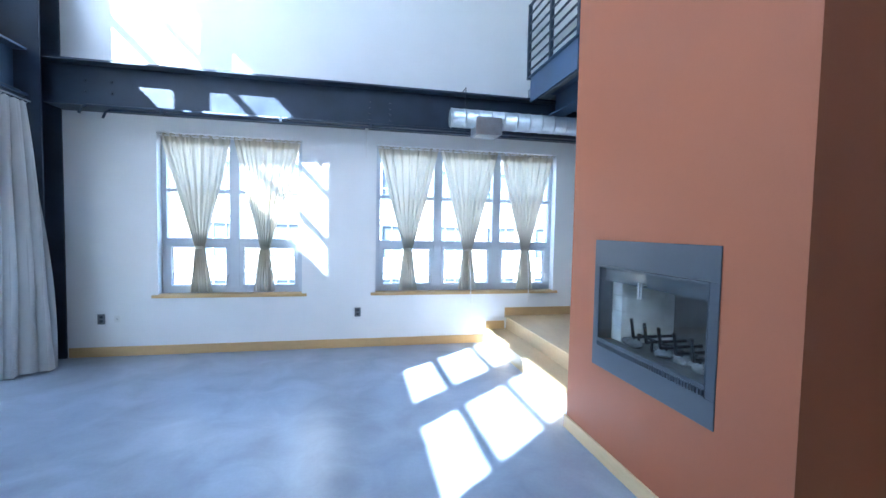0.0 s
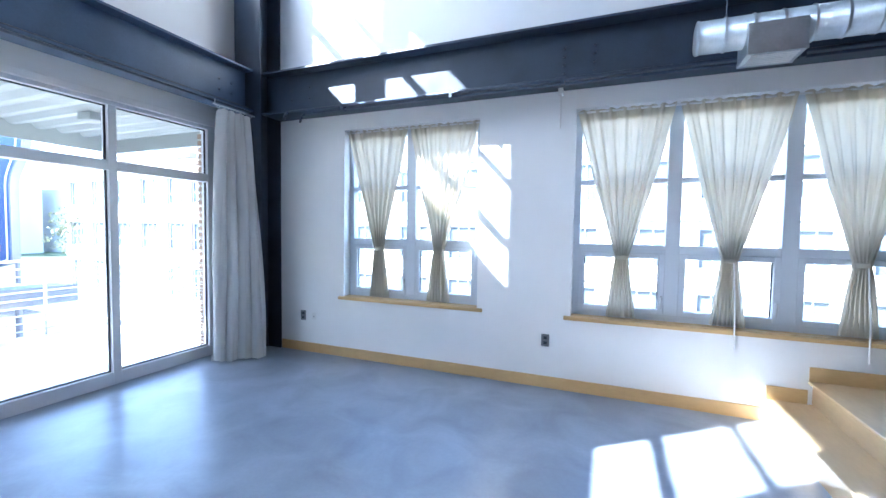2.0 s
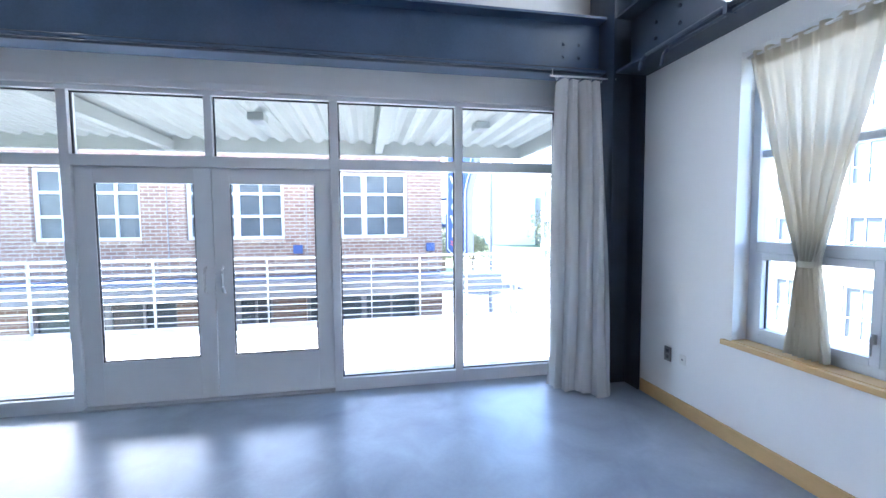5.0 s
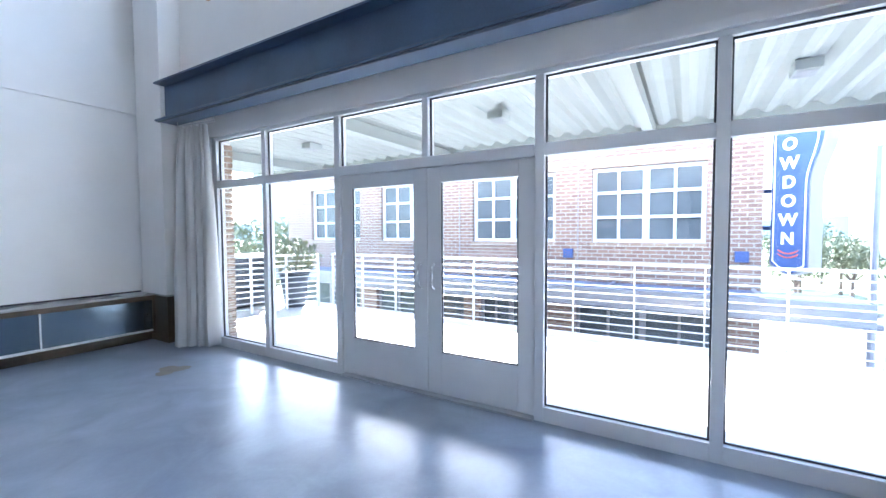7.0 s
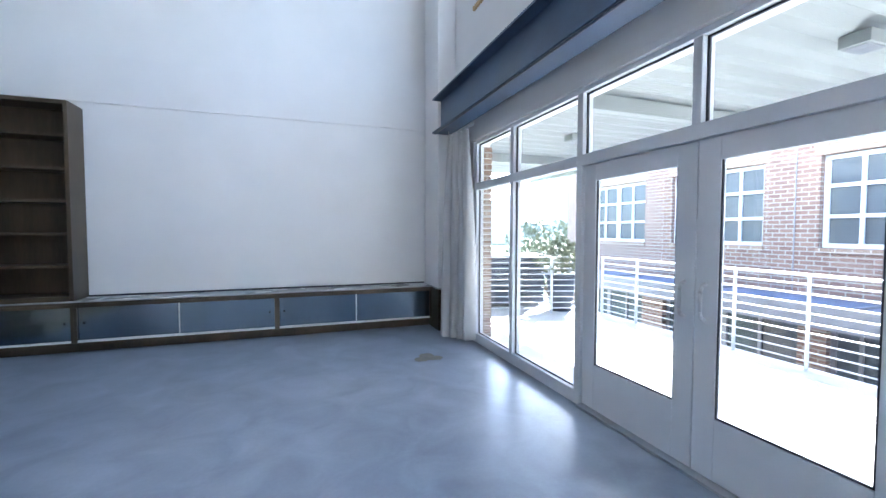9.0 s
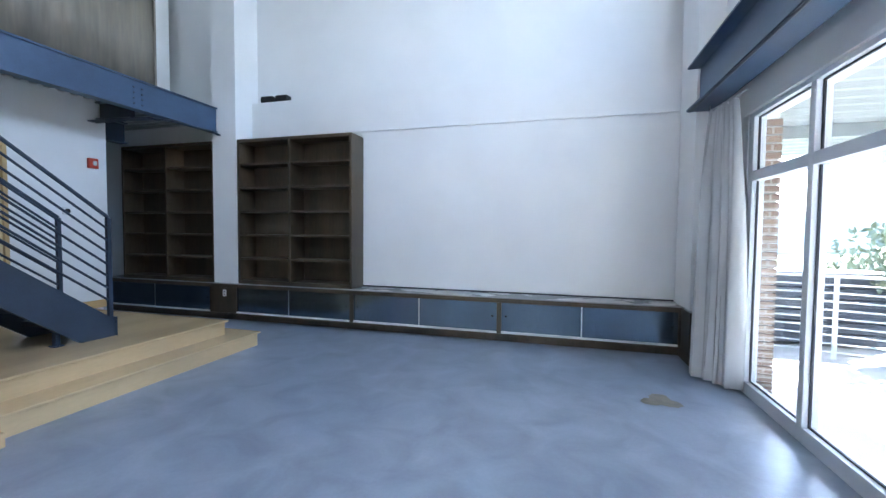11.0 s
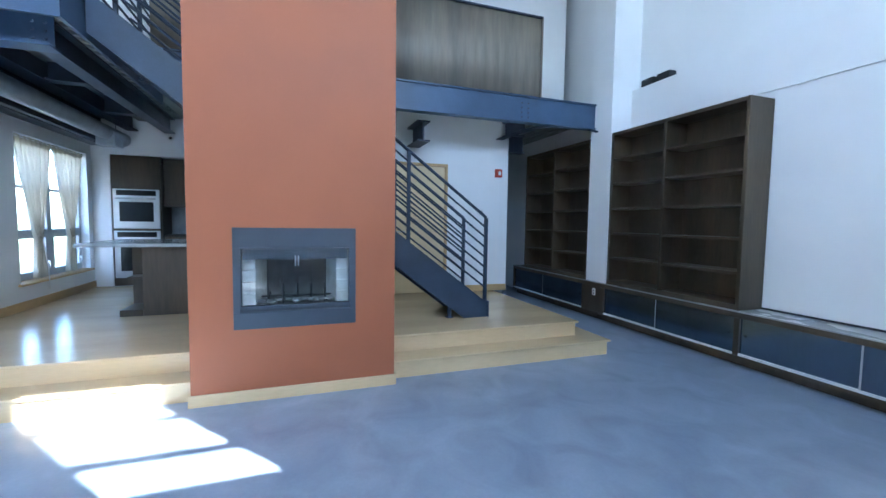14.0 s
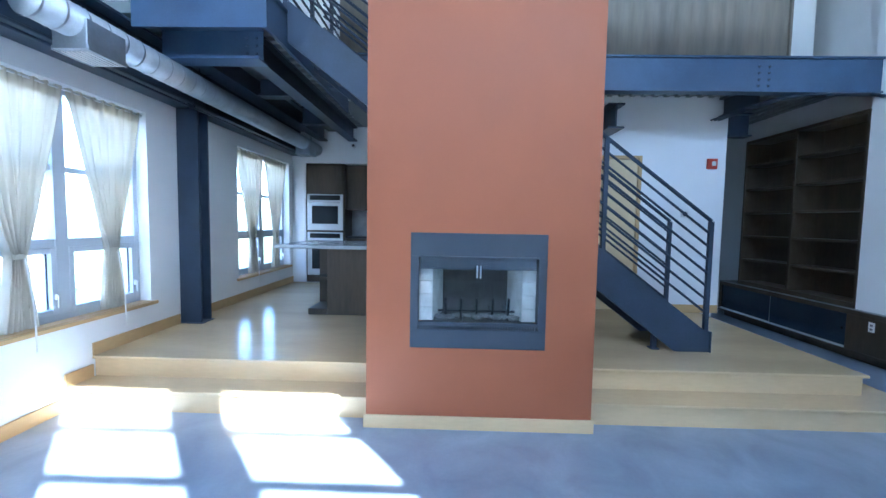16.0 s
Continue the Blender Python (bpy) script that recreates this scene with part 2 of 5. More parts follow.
def extrude_poly(bm, pts, offset):
    """A flat outline swept by the vector offset."""
    off = Vector(offset)
    lo = [bm.verts.new(Vector(p)) for p in pts]
    hi = [bm.verts.new(Vector(p) + off) for p in pts]
    n = len(pts)
    bm.faces.new(lo)
    bm.faces.new(hi[::-1])
    for i in range(n):
        bm.faces.new((lo[i], hi[i], hi[(i + 1) % n], lo[(i + 1) % n]))


def link(name, bm, mat, smooth=False):
    bmesh.ops.recalc_face_normals(bm, faces=bm.faces)
    me = bpy.data.meshes.new(name)
    bm.to_mesh(me)
    bm.free()
    me.materials.append(mat)
    if smooth:
        for p in me.polygons:
            p.use_smooth = True
    return new(name, me)


def part(name, bm, mat, parent, label="", smooth=False):
    ob = link(name, bm, mat, smooth)
    ob.parent = parent
    ob.matrix_parent_inverse = parent.matrix_world.inverted() if parent.parent is None else (parent.parent.matrix_basis @ parent.matrix_parent_inverse @ parent.matrix_basis).inverted()
    return tagged(ob, label)


def bpart(name, parent, mat, *b, bevel=0.0, label=""):
    bm = bmesh.new()
    box(bm, *b, bevel)
    return part(name, bm, mat, parent, label)


def thing(name, at, label, category, group="", kind=""):
    ob = new(name)
    ob.empty_display_size = 0.1
    ob.matrix_basis = Matrix.Translation(at)
    ob.matrix_world = Matrix.Translation(at)
    return tagged(ob, label, category, group, kind)


def solid(name, mat, *b, bevel=0.0, label="", category="", kind="structure"):
    bm = bmesh.new()
    box(bm, *b, bevel)
    return tagged(link(name, bm, mat), label, category, "", kind)


def wall(name, mat, axis, c0, c1, u0, u1, z0, z1, holes=(), label=""):
    """A wall between c0 and c1 across its axis, u0 to u1 along it, with real openings (ua, ub, za, zb)."""
    us = sorted({u0, u1, *[h[i] for h in holes for i in (0, 1)]})
    zs = sorted({z0, z1, *[h[i] for h in holes for i in (2, 3)]})
    us, zs = [u for u in us if u0 <= u <= u1], [z for z in zs if z0 <= z <= z1]
    nu, nz = len(us) - 1, len(zs) - 1

    def full(i, k):
        if not (0 <= i < nu and 0 <= k < nz):
            return False
        u, z = (us[i] + us[i + 1]) / 2, (zs[k] + zs[k + 1]) / 2
        return not any(h[0] < u < h[1] and h[2] < z < h[3] for h in holes)
    bm = bmesh.new()
    cache = {}

    def v(c, u, z):
        key = (c, round(u, 5), round(z, 5))
        if key not in cache:
            cache[key] = bm.verts.new((c, u, z) if axis == "x" else (u, c, z))
        return cache[key]
    for i in range(nu):
        for k in range(nz):
            if not full(i, k):
                continue
            a, b, p, q = us[i], us[i + 1], zs[k], zs[k + 1]
            for c in (c0, c1):
                bm.faces.new((v(c, a, p), v(c, b, p), v(c, b, q), v(c, a, q)))
            for (ii, kk, s, e) in ((i - 1, k, (a, p), (a, q)), (i + 1, k, (b, p), (b, q)), (i, k - 1, (a, p), (b, p)), (i, k + 1, (a, q), (b, q))):
                if not full(ii, kk):
                    bm.faces.new((v(c0, *s), v(c0, *e), v(c1, *e), v(c1, *s)))
    return tagged(link(name, bm, mat), label, "wall", "", "structure")


def i_beam(bm, a, b, width, depth, flange=0.02, web=0.014):
    """A rolled beam; a and b are the middle of the top flange's top at its ends, along x or y."""
    a, b = Vector(a), Vector(b)
    if abs(b.x - a.x) > abs(b.y - a.y):
        x0, x1, y = a.x, b.x, a.y
        for q in ((y - width / 2, y + width / 2, a.z - flange, a.z), (y - web / 2, y + web / 2, a.z - depth + flange, a.z - flange), (y - width / 2, y + width / 2, a.z - depth, a.z - depth + flange)):
            box(bm, x0, x1, *q)
    else:
        y0, y1, x = a.y, b.y, a.x
        for q in ((x - width / 2, x + width / 2, a.z - flange, a.z), (x - web / 2, x + web / 2, a.z - depth + flange, a.z - flange), (x - width / 2, x + width / 2, a.z - depth, a.z - depth + flange)):
            box(bm, q[0], q[1], y0, y1, q[2], q[3])


# ---- the room ----
N, W, S = 6.12, -2.80, -2.05        # inner faces of the north, west and south walls
EAST, CEIL_Z, CT0 = 7.25, 7.4, 0.624
WINS = [(-1.40, 0.19), (1.09, 3.55), (5.27, 7.10)]
WTOP, WSILL = 2.58, 0.70
solid("floor", CONCRETE, -3.0, 9.0, -2.6, 6.5, -0.25, 0.0, label="polished blue-grey concrete floor with cloudy stains", category="floor")
wall("wall_north", WHITE, "y", N, N + 0.28, -3.1, 9.0, -0.25, CEIL_Z, [(a, b, WSILL, WTOP) for a, b in WINS], "white painted wall with deep window reveals")
UP = [(-0.64, 1.92), (3.22, 5.46)]
wall("wall_west", WHITE, "x", W - 0.25, W, -2.6, N, -0.25, CEIL_Z, [(-0.72, 5.62, -0.3, 2.60)] + [(a, b, 4.30, 6.30) for a, b in UP], "white painted wall above the glazed front")
wall("wall_south", WHITE, "y", S - 0.45, S, -3.1, 9.0, -0.25, 3.02, [], "white painted wall behind the long low cabinet")
bm = bmesh.new()
box(bm, W, 3.88, S - 0.45, S + 0.022, 3.02, 3.60)
box(bm, 4.34, 9.0, S - 0.45, S + 0.002, 3.02, 3.60)
tagged(link("wall_south_ledge", bm, WHITE), "white projecting wall band with a ledge on top", "wall", "", "structure")
wall("wall_south_upper", WHITE, "y", S - 0.45, S - 0.12, -3.1, 9.0, 3.60, CEIL_Z, [], "white painted upper wall above the ledge")
solid("pier_south", WHITE, 3.88, 4.34, S - 0.2, -1.66, CT0, CEIL_Z, label="white square pier between the two bookcases", category="pier")
solid("pier_southwest", WHITE, W, W + 0.26, S + 0.052, -1.36, CT0, CEIL_Z, label="white corner pilaster beside the drape", category="pier")
wall("wall_east", WHITE, "x", 9.0, 9.25, -2.6, 6.5, -0.25, CEIL_Z, [], "white wall closing the rear rooms")
solid("ceiling", CEIL, -3.1, 9.2, -2.6, 6.4, CEIL_Z, CEIL_Z + 0.2, label="high white ceiling over the living room", category="ceiling")

# maple platform with two steps that turn round its south end
P1, P2, SE1, SE2 = 2.58, 2.845, -0.64, -0.38
for nm, x, y, z in (("platform_step", P1, SE1, 0.18), ("platform", P2, SE2, 0.36)):
    bm = bmesh.new()
    box(bm, x + 0.03, EAST if nm == "platform" else 5.2, y + 0.03, N, 0.0 if nm == "platform_step" else 0.18, z - 0.025)
    box(bm, x, EAST if nm == "platform" else 5.2, y, N, z - 0.025, z, 0.006)
    tagged(link(nm, bm, MAPLE), "honey maple step with a rounded nosing" if nm == "platform_step" else "honey maple raised floor with a rounded nosing", "platform", "", "structure")


def baseboard(axis, c0, c1, u0, u1, z0, h=0.11, mat=MAPLE_TRIM):
    bm = bmesh.new()
    if axis == "y":
        box(bm, u0, u1, c0, c1, z0, z0 + h, 0.004)
    else:
        box(bm, c0, c1, u0, u1, z0, z0 + h, 0.004)
    return tagged(link("baseboard", bm, mat), "honey maple baseboard along the wall", "baseboard", "", "structure")


baseboard("y", N - 0.018, N - 0.001, -2.3, P1 - 0.002, 0.0)
baseboard("y", N - 0.018, N - 0.001, P1 + 0.003, P2 - 0.002, 0.181)
baseboard("y", N - 0.018, N - 0.001, P2 + 0.003, 3.97, 0.361)
baseboard("y", N - 0.018, N - 0.001, 4.21, EAST, 0.361)

# chimney breast with its fireplace
CX, CY0, CY1 = 2.475, 2.0, 3.685
FY0, FY1, FZ0, FZ1 = 2.36, 3.36, 0.62, 1.475
wall("chimney_breast_front", TERRA, "x", CX, CX + 0.1, CY0, CY1, 0.0, CEIL_Z, [(FY0 + 0.05, FY1 - 0.05, FZ0 + 0.05, FZ1 - 0.05)], "terracotta painted chimney breast with a fireplace")
wall("chimney_breast_rear", TERRA, "x", 3.14, 3.22, CY0, CY1, 0.0, CEIL_Z, [], "terracotta painted back of the chimney breast")
for y in (CY0, CY1 - 0.1):
    wall("chimney_breast_side", TERRA, "y", y, y + 0.1, CX + 0.1, 3.14, 0.0, CEIL_Z, [], "terracotta painted side of the chimney breast")
bm = bmesh.new()
box(bm, CX - 0.018, CX - 0.001, CY0 - 0.018, CY1 + 0.018, 0.0, 0.10, 0.003)
box(bm, CX, 3.2, CY0 - 0.018, CY0 - 0.001, 0.0, 0.10, 0.003)
tagged(link("baseboard", bm, MAPLE), "pale maple baseboard round the chimney breast", "baseboard", "", "structure")


def fireplace():
    t = thing("fireplace", (CX, (FY0 + FY1) / 2, FZ0), "built-in gas fireplace with dark blue-grey metal surround and glass doors", "fireplace")
    x = CX
    iy0, iy1, iz0, iz1 = FY0 + 0.055, FY1 - 0.055, 0.815, 1.305
    for b in ((FY0, FY1, iz1, FZ1), (FY0, FY1, FZ0, 0.755), (FY0, iy0, 0.755, iz1), (iy1, FY1, 0.755, iz1)):
        bpart("surround_panel", t, FIREFRAME, x - 0.006, x + 0.02, *b, bevel=0.002, label="dark blue-grey enamelled surround")
    bm = bmesh.new()
    for b in ((iy0, iy1, iz0 - 0.02, iz0), (iy0, iy1, iz1 - 0.012, iz1 - 0.001), (iy0, iy0 + 0.007, iz0, iz1 - 0.012), (iy1 - 0.007, iy1, iz0, iz1 - 0.012)):
        box(bm, x - 0.008, x + 0.012, *b, 0.002)
    part("door_frame", bm, FIREFRAME, t, "thin blue-grey metal door frame")
    bm = bmesh.new()
    n = 44
    for i in range(n):
        y = iy0 + 0.02 + (iy1 - iy0 - 0.04) * i / (n - 1)
        box(bm, x - 0.010, x + 0.004, y - 0.0045, y + 0.0045, 0.762, 0.79)
    box(bm, x - 0.010, x + 0.004, iy0, iy1, 0.79, 0.795)
    box(bm, x - 0.010, x + 0.004, iy0, iy1, 0.756, 0.762)
    part("vent_grille", bm, FIREFRAME, t)
    bpart("vent_backing", t, BLACK, x + 0.006, x + 0.012, iy0, iy1, 0.756, 0.795)
    # firebox, narrowing to the back
    y0, y1, z0, z1, d = iy0, iy1, 0.80, 1.31, 0.44
    bm = bmesh.new()
    extrude_poly(bm, [(x + 0.02, y0, z0), (x + 0.02, y1, z0), (x + d, y1 - 0.1, z0), (x + d, y0 + 0.1, z0)], (0, 0, -0.02))
    extrude_poly(bm, [(x + 0.02, y0, z1), (x + 0.02, y1, z1), (x + d, y1 - 0.1, z1), (x + d, y0 + 0.1, z1)], (0, 0, 0.02))
    box(bm, x + d, x + d + 0.02, y0 + 0.08, y1 - 0.08, z0, z1)
    part("firebox", bm, SOOT, t, "sooty dark firebox")
    for ya, yb in ((y0 - 0.004, y0 - 0.001), (y1 + 0.001, y1 + 0.004)):
        bpart("reveal_plate", t, FIREFRAME, x + 0.012, x + 0.14, ya, yb, z0, z1)
    for s, ya in ((1, y0), (-1, y1)):
        # a pale front pier and a splayed lining behind it
        for k in range(5):
            za = z0 + 0.004 + k * 0.1015
            bm = bmesh.new()
            extrude_poly(bm, [(x + 0.10, ya + s * 0.002, za), (x + 0.10, ya + s * 0.105, za), (x + 0.13, ya + s * 0.115, za), (x + 0.13, ya + s * 0.002, za)], (0, 0, 0.098))
            part("fire_brick", bm, FIREBRICK, t)
        bm = bmesh.new()
        extrude_poly(bm, [(x + 0.135, ya + s * 0.105, z0), (x + d, ya + s * 0.175, z0), (x + d, ya + s * 0.155, z0), (x + 0.135, ya + s * 0.085, z0)], (0, 0, z1 - z0))
        part("side_lining", bm, FIREBRICK, t, "pale fire-brick side lining")
    bpart("hood", t, FIREFRAME, x + 0.03, x + 0.05, iy0 + 0.016, iy1 - 0.016, 1.205, 1.29)
    for ya, yb in ((iy0 + 0.015, (iy0 + iy1) / 2 - 0.004), ((iy0 + iy1) / 2 + 0.004, iy1 - 0.015)):
        bpart("glass_door", t, GLASS, x - 0.003, x + 0.003, ya, yb, iz0, iz1 - 0.02)
        h = (iy0 + iy1) / 2 + (0.012 if ya > 2.86 else -0.012)
        bm = bmesh.new()
        rod(bm, (x - 0.03, h, 1.15), (x - 0.03, h, 1.24), 0.006, 8)
        for z in (1.16, 1.23):
            rod(bm, (x - 0.03, h, z), (x - 0.002, h, z), 0.004, 6)
        part("handle", bm, CHROME, t, "small bright handle")
    # grate and logs
    bm = bmesh.new()
    for i in range(5):
        y = 2.62 + i * 0.12
        rod(bm, (x + 0.12, y, 0.86), (x + 0.40, y, 0.86), 0.01, 8)
        rod(bm, (x + 0.12, y, 0.86), (x + 0.10, y, 0.98), 0.01, 8)
        rod(bm, (x + 0.16, y, 0.80), (x + 0.16, y, 0.86), 0.008, 6)
    rod(bm, (x + 0.2, 2.56, 0.86), (x + 0.2, 3.16, 0.86), 0.009, 8)
    part("grate", bm, BLACK, t, "black iron grate")
    rnd = random.Random(4)
    for i in range(9):
        bm = bmesh.new()
        bmesh.ops.create_icosphere(bm, subdivisions=2, radius=1, matrix=Matrix.Translation((x + 0.1 + rnd.random() * 0.16, 2.58 + i * 0.07, 0.825)) @ Matrix.Diagonal((0.05, 0.05, 0.022, 1)))
        for v in bm.verts:
            v.co += Vector((rnd.uniform(-1, 1), rnd.uniform(-1, 1), rnd.uniform(-1, 1))) * 0.006
        part("ember_stone", bm, EMBER, t)


fireplace()


# ---- steel frame ----
def steel_beam(a, b, w, d, label, mat=STEEL, bolts=()):
    t = thing("steel_beam", ((a[0] + b[0]) / 2, (a[1] + b[1]) / 2, a[2] - d), label, "beam", "", "structure")
    bm = bmesh.new()
    i_beam(bm, a, b, w, d)
    part("beam_body", bm, mat, t)
    for p, q in bolts:
        bm = bmesh.new()
        rod(bm, p, Vector(p) + Vector(q) * 0.022, 0.014, 6)
        part("bolt", bm, mat, t)
    return t


NB_T, NB_B = 3.22, 2.75
bolts = [((x, 5.957, z), (0, -1, 0)) for x in (0.99, 1.24) for z in (2.85, 2.92, 2.99, 3.06)] + [((x, 5.957, z), (0, -1, 0)) for x in (-2.0, -1.75) for z in (2.92, 3.04)]
steel_beam((-2.3, 5.964, NB_T), (4.27, 5.964, NB_T), 0.30, NB_T - NB_B, "dark blue steel beam along the window wall", STEEL, bolts)
steel_beam((4.29, 5.964, NB_T), (EAST, 5.964, NB_T), 0.30, NB_T - NB_B, "dark blue steel beam under the upper floor")
bolts = [((-2.528, y, z), (1, 0, 0)) for y in (5.45, 5.6) for z in (2.95, 3.06)]
steel_beam((-2.535, -1.22, 3.26), (-2.535, 5.79, 3.26), 0.26, 0.47, "dark blue steel beam above the glazed front", STEEL_BLUE, bolts)
# column in the north-west corner, boxed between the beams
t = thing("steel_column", (-2.52, 5.96, 0), "dark steel corner column beside the drape", "column", "steel columns", "structure")
bm = bmesh.new()
box(bm, -2.70, -2.31, 5.80, 5.82, 0, CEIL_Z)
box(bm, -2.70, -2.31, 6.09, 6.11, 0, CEIL_Z)
box(bm, -2.52, -2.50, 5.82, 6.09, 0, CEIL_Z)
part("shaft", bm, STEEL, t)
t = thing("steel_column", (4.09, 5.98, 0.36), "dark steel column standing on the maple platform", "column", "steel columns", "structure")
bm = bmesh.new()
box(bm, 3.99, 4.01, 5.88, 6.115, 0.36, NB_B)
box(bm, 4.17, 4.19, 5.88, 6.115, 0.36, NB_B)
box(bm, 4.01, 4.17, 5.97, 5.98, 0.36, NB_B)
part("shaft", bm, STEEL, t)
bm = bmesh.new()
box(bm, 3.975, 4.205, 5.86, 6.118, 0.361, 0.372)
part("base_plate", bm, STEEL, t)
# conduit along the north beam
t = thing("conduit_run", (1.2, 5.8, 2.7), "thin dark conduits run under the steel beam", "conduit")
for y, z, r, xa, xb in ((5.80, 2.745, 0.014, -1.9, 4.15), (5.83, 2.715, 0.012, -1.7, 7.0)):
    bm = bmesh.new()
    rod(bm, (xa, y, z), (xb, y, z), r, 8)
    rod(bm, (xa, y, z), (xa - 0.05, y, z - 0.025), r, 8)
    rod(bm, (xa - 0.05, y, z - 0.025), (xa - 0.075, y, z - 0.09), r, 8)
    part("conduit_pipe", bm, STEEL, t, "", True)
for x in (-1.2, 0.0, 1.0, 2.6, 3.8):
    bpart("clip", t, STEEL, x - 0.015, x + 0.015, 5.785, 5.85, 2.70, 2.762)
t = thing("conduit_run", (-2.45, 2.3, 2.75), "thin dark conduits run along the beam over the glazing", "conduit")
for x, z, r in ((-2.45, 2.825, 0.011), (-2.42, 2.775, 0.012)):
    bm = bmesh.new()
    rod(bm, (x, -1.15, z), (x, 5.75, z), r, 8)
    part("conduit_pipe", bm, STEEL, t, "", True)
bm = bmesh.new()
rod(bm, (0.96, 6.05, 2.40), (0.96, 6.05, 2.745), 0.008, 8)
box(bm, 0.94, 0.98, 6.02, 6.11, 2.70, 2.76)
tagged(link("sprinkler_drop", bm, WHITEPLASTIC), "thin white pipe drop under the beam", "pipe")


# ---- mezzanine ----
MZ_T, MZ_B = 3.45, 3.06
MX, MY, BX = 3.0, 4.65, 4.27
bm = bmesh.new()
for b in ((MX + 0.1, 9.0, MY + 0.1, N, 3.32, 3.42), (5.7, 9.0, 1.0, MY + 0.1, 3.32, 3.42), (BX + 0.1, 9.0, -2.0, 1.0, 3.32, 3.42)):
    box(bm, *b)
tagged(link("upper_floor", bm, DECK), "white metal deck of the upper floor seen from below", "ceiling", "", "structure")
bm = bmesh.new()
for i in range(34):
    x = MX + 0.2 + i * 0.17
    box(bm, x, x + 0.07, MY + 0.12, N - 0.02, 3.28, 3.318)
for i in range(20):
    y = -1.9 + i * 0.15
    box(bm, BX + 0.12, 8.9, y, y + 0.06, 3.28, 3.318)
tagged(link("ceiling_deck_ribs", bm, DECK), "ribs of the white metal deck", "ceiling", "", "structure")
# fascia channels round the projecting balcony
bm = bmesh.new()
box(bm, MX, MX + 0.03, MY, N - 0.31, 3.16, 3.47)
box(bm, MX - 0.03, MX + 0.06, MY - 0.03, N - 0.31, 3.47, 3.485)
tagged(link("steel_fascia", bm, STEEL_BLUE), "blue-grey steel fascia of the upper balcony", "beam", "", "structure")
bm = bmesh.new()
box(bm, MX + 0.03, 5.7, MY, MY + 0.03, 3.16, 3.47)
box(bm, MX + 0.06, 5.7, MY - 0.03, MY + 0.06, 3.47, 3.485)
tagged(link("steel_fascia", bm, STEEL_BLUE), "blue-grey steel fascia beside the stair opening", "beam", "", "structure")
bm = bmesh.new()
box(bm, 5.68, 5.7, 1.0, MY, 3.33, 3.45)
tagged(link("wall_stairwell", bm, WHITE), "white edge of the stair opening", "wall", "", "structure")
# joists under the balcony
steel_beam((MX + 0.35, 4.84, 3.30), (MX + 0.35, N - 0.33, 3.30), 0.2, 0.30, "dark steel joist under the upper balcony", STEEL_BLUE, [((MX + 0.343, y, z), (-1, 0, 0)) for y in (4.90, 4.99) for z in (3.08, 3.15, 3.22)])
for y in (4.95, 5.5):
    steel_beam((MX + 0.46, y, 3.28), (EAST - 0.05, y, 3.28), 0.16, 0.26, "dark steel joist under the upper balcony", STEEL)
for x in (4.5, 5.9):
    steel_beam((x, 5.04, 3.28), (x, 5.41, 3.28), 0.16, 0.26, "short dark steel cross joist", STEEL)
bm = bmesh.new()
box(bm, 3.45, 4.4, 5.04, 5.41, 3.20, 3.23)
box(bm, 6.0, 7.2, 5.04, 5.41, 3.20, 3.23)
tagged(link("ceiling_panel", bm, BLACK), "dark soffit panel between the joists", "ceiling", "", "structure")

# beam with its bolts, ending at the white pier
bolts = [((BX - 0.013, y, z), (-1, 0, 0)) for y in (-0.32, -0.43) for z in (3.13, 3.20, 3.27, 3.34)]
t = thing("steel_beam", (BX, 0, MZ_B), "blue-grey steel beam carrying the upper floor edge", "beam", "", "structure")
bm = bmesh.new()
box(bm, BX - 0.012, BX + 0.012, -1.78, 4.5, MZ_B + 0.02, MZ_T - 0.02)
box(bm, BX - 0.04, BX + 0.10, -1.80, 4.5, MZ_T - 0.02, MZ_T)
box(bm, BX - 0.04, BX + 0.10, -1.78, 4.5, MZ_B, MZ_B + 0.02)
part("beam_body", bm, STEEL_BLUE, t)
for p, q in bolts:
    bm = bmesh.new()
    rod(bm, p, Vector(p) + Vector(q) * 0.015, 0.013, 6)
    part("bolt", bm, STEEL, t)
steel_beam((4.55, -0.55, 3.27), (5.19, -0.55, 3.27), 0.14, 0.25, "dark cross beam under the upper floor", STEEL)
steel_beam((5.26, -0.93, 3.085), (5.26, -0.63, 3.085), 0.16, 0.31, "dark steel stub beam beside the alarm wall", STEEL)
steel_beam((4.6, 1.1, 3.03), (5.19, 1.1, 3.03), 0.2, 0.3, "dark steel beam above the rear door", STEEL)
# three conduits bending under the beam
t = thing("conduit_bundle", (4.3, -0.5, 3.0), "bundle of dark conduits bending under the beam", "conduit")
for i in range(3):
    bm = bmesh.new()
    pts = [(5.15, -0.36 - i * 0.05, 2.97), (4.62, -0.44 - i * 0.05, 2.99), (4.40, -0.62 - i * 0.05, 3.035), (4.30 - i * 0.02, -0.85, 3.045), (4.24 - i * 0.02, -1.5, 3.045), (4.20 - i * 0.02, -1.86, 2.98)]
    for a, b in zip(pts, pts[1:]):
        rod(bm, a, b, 0.012, 8)
    part("conduit_pipe", bm, STEEL, t, "", True)

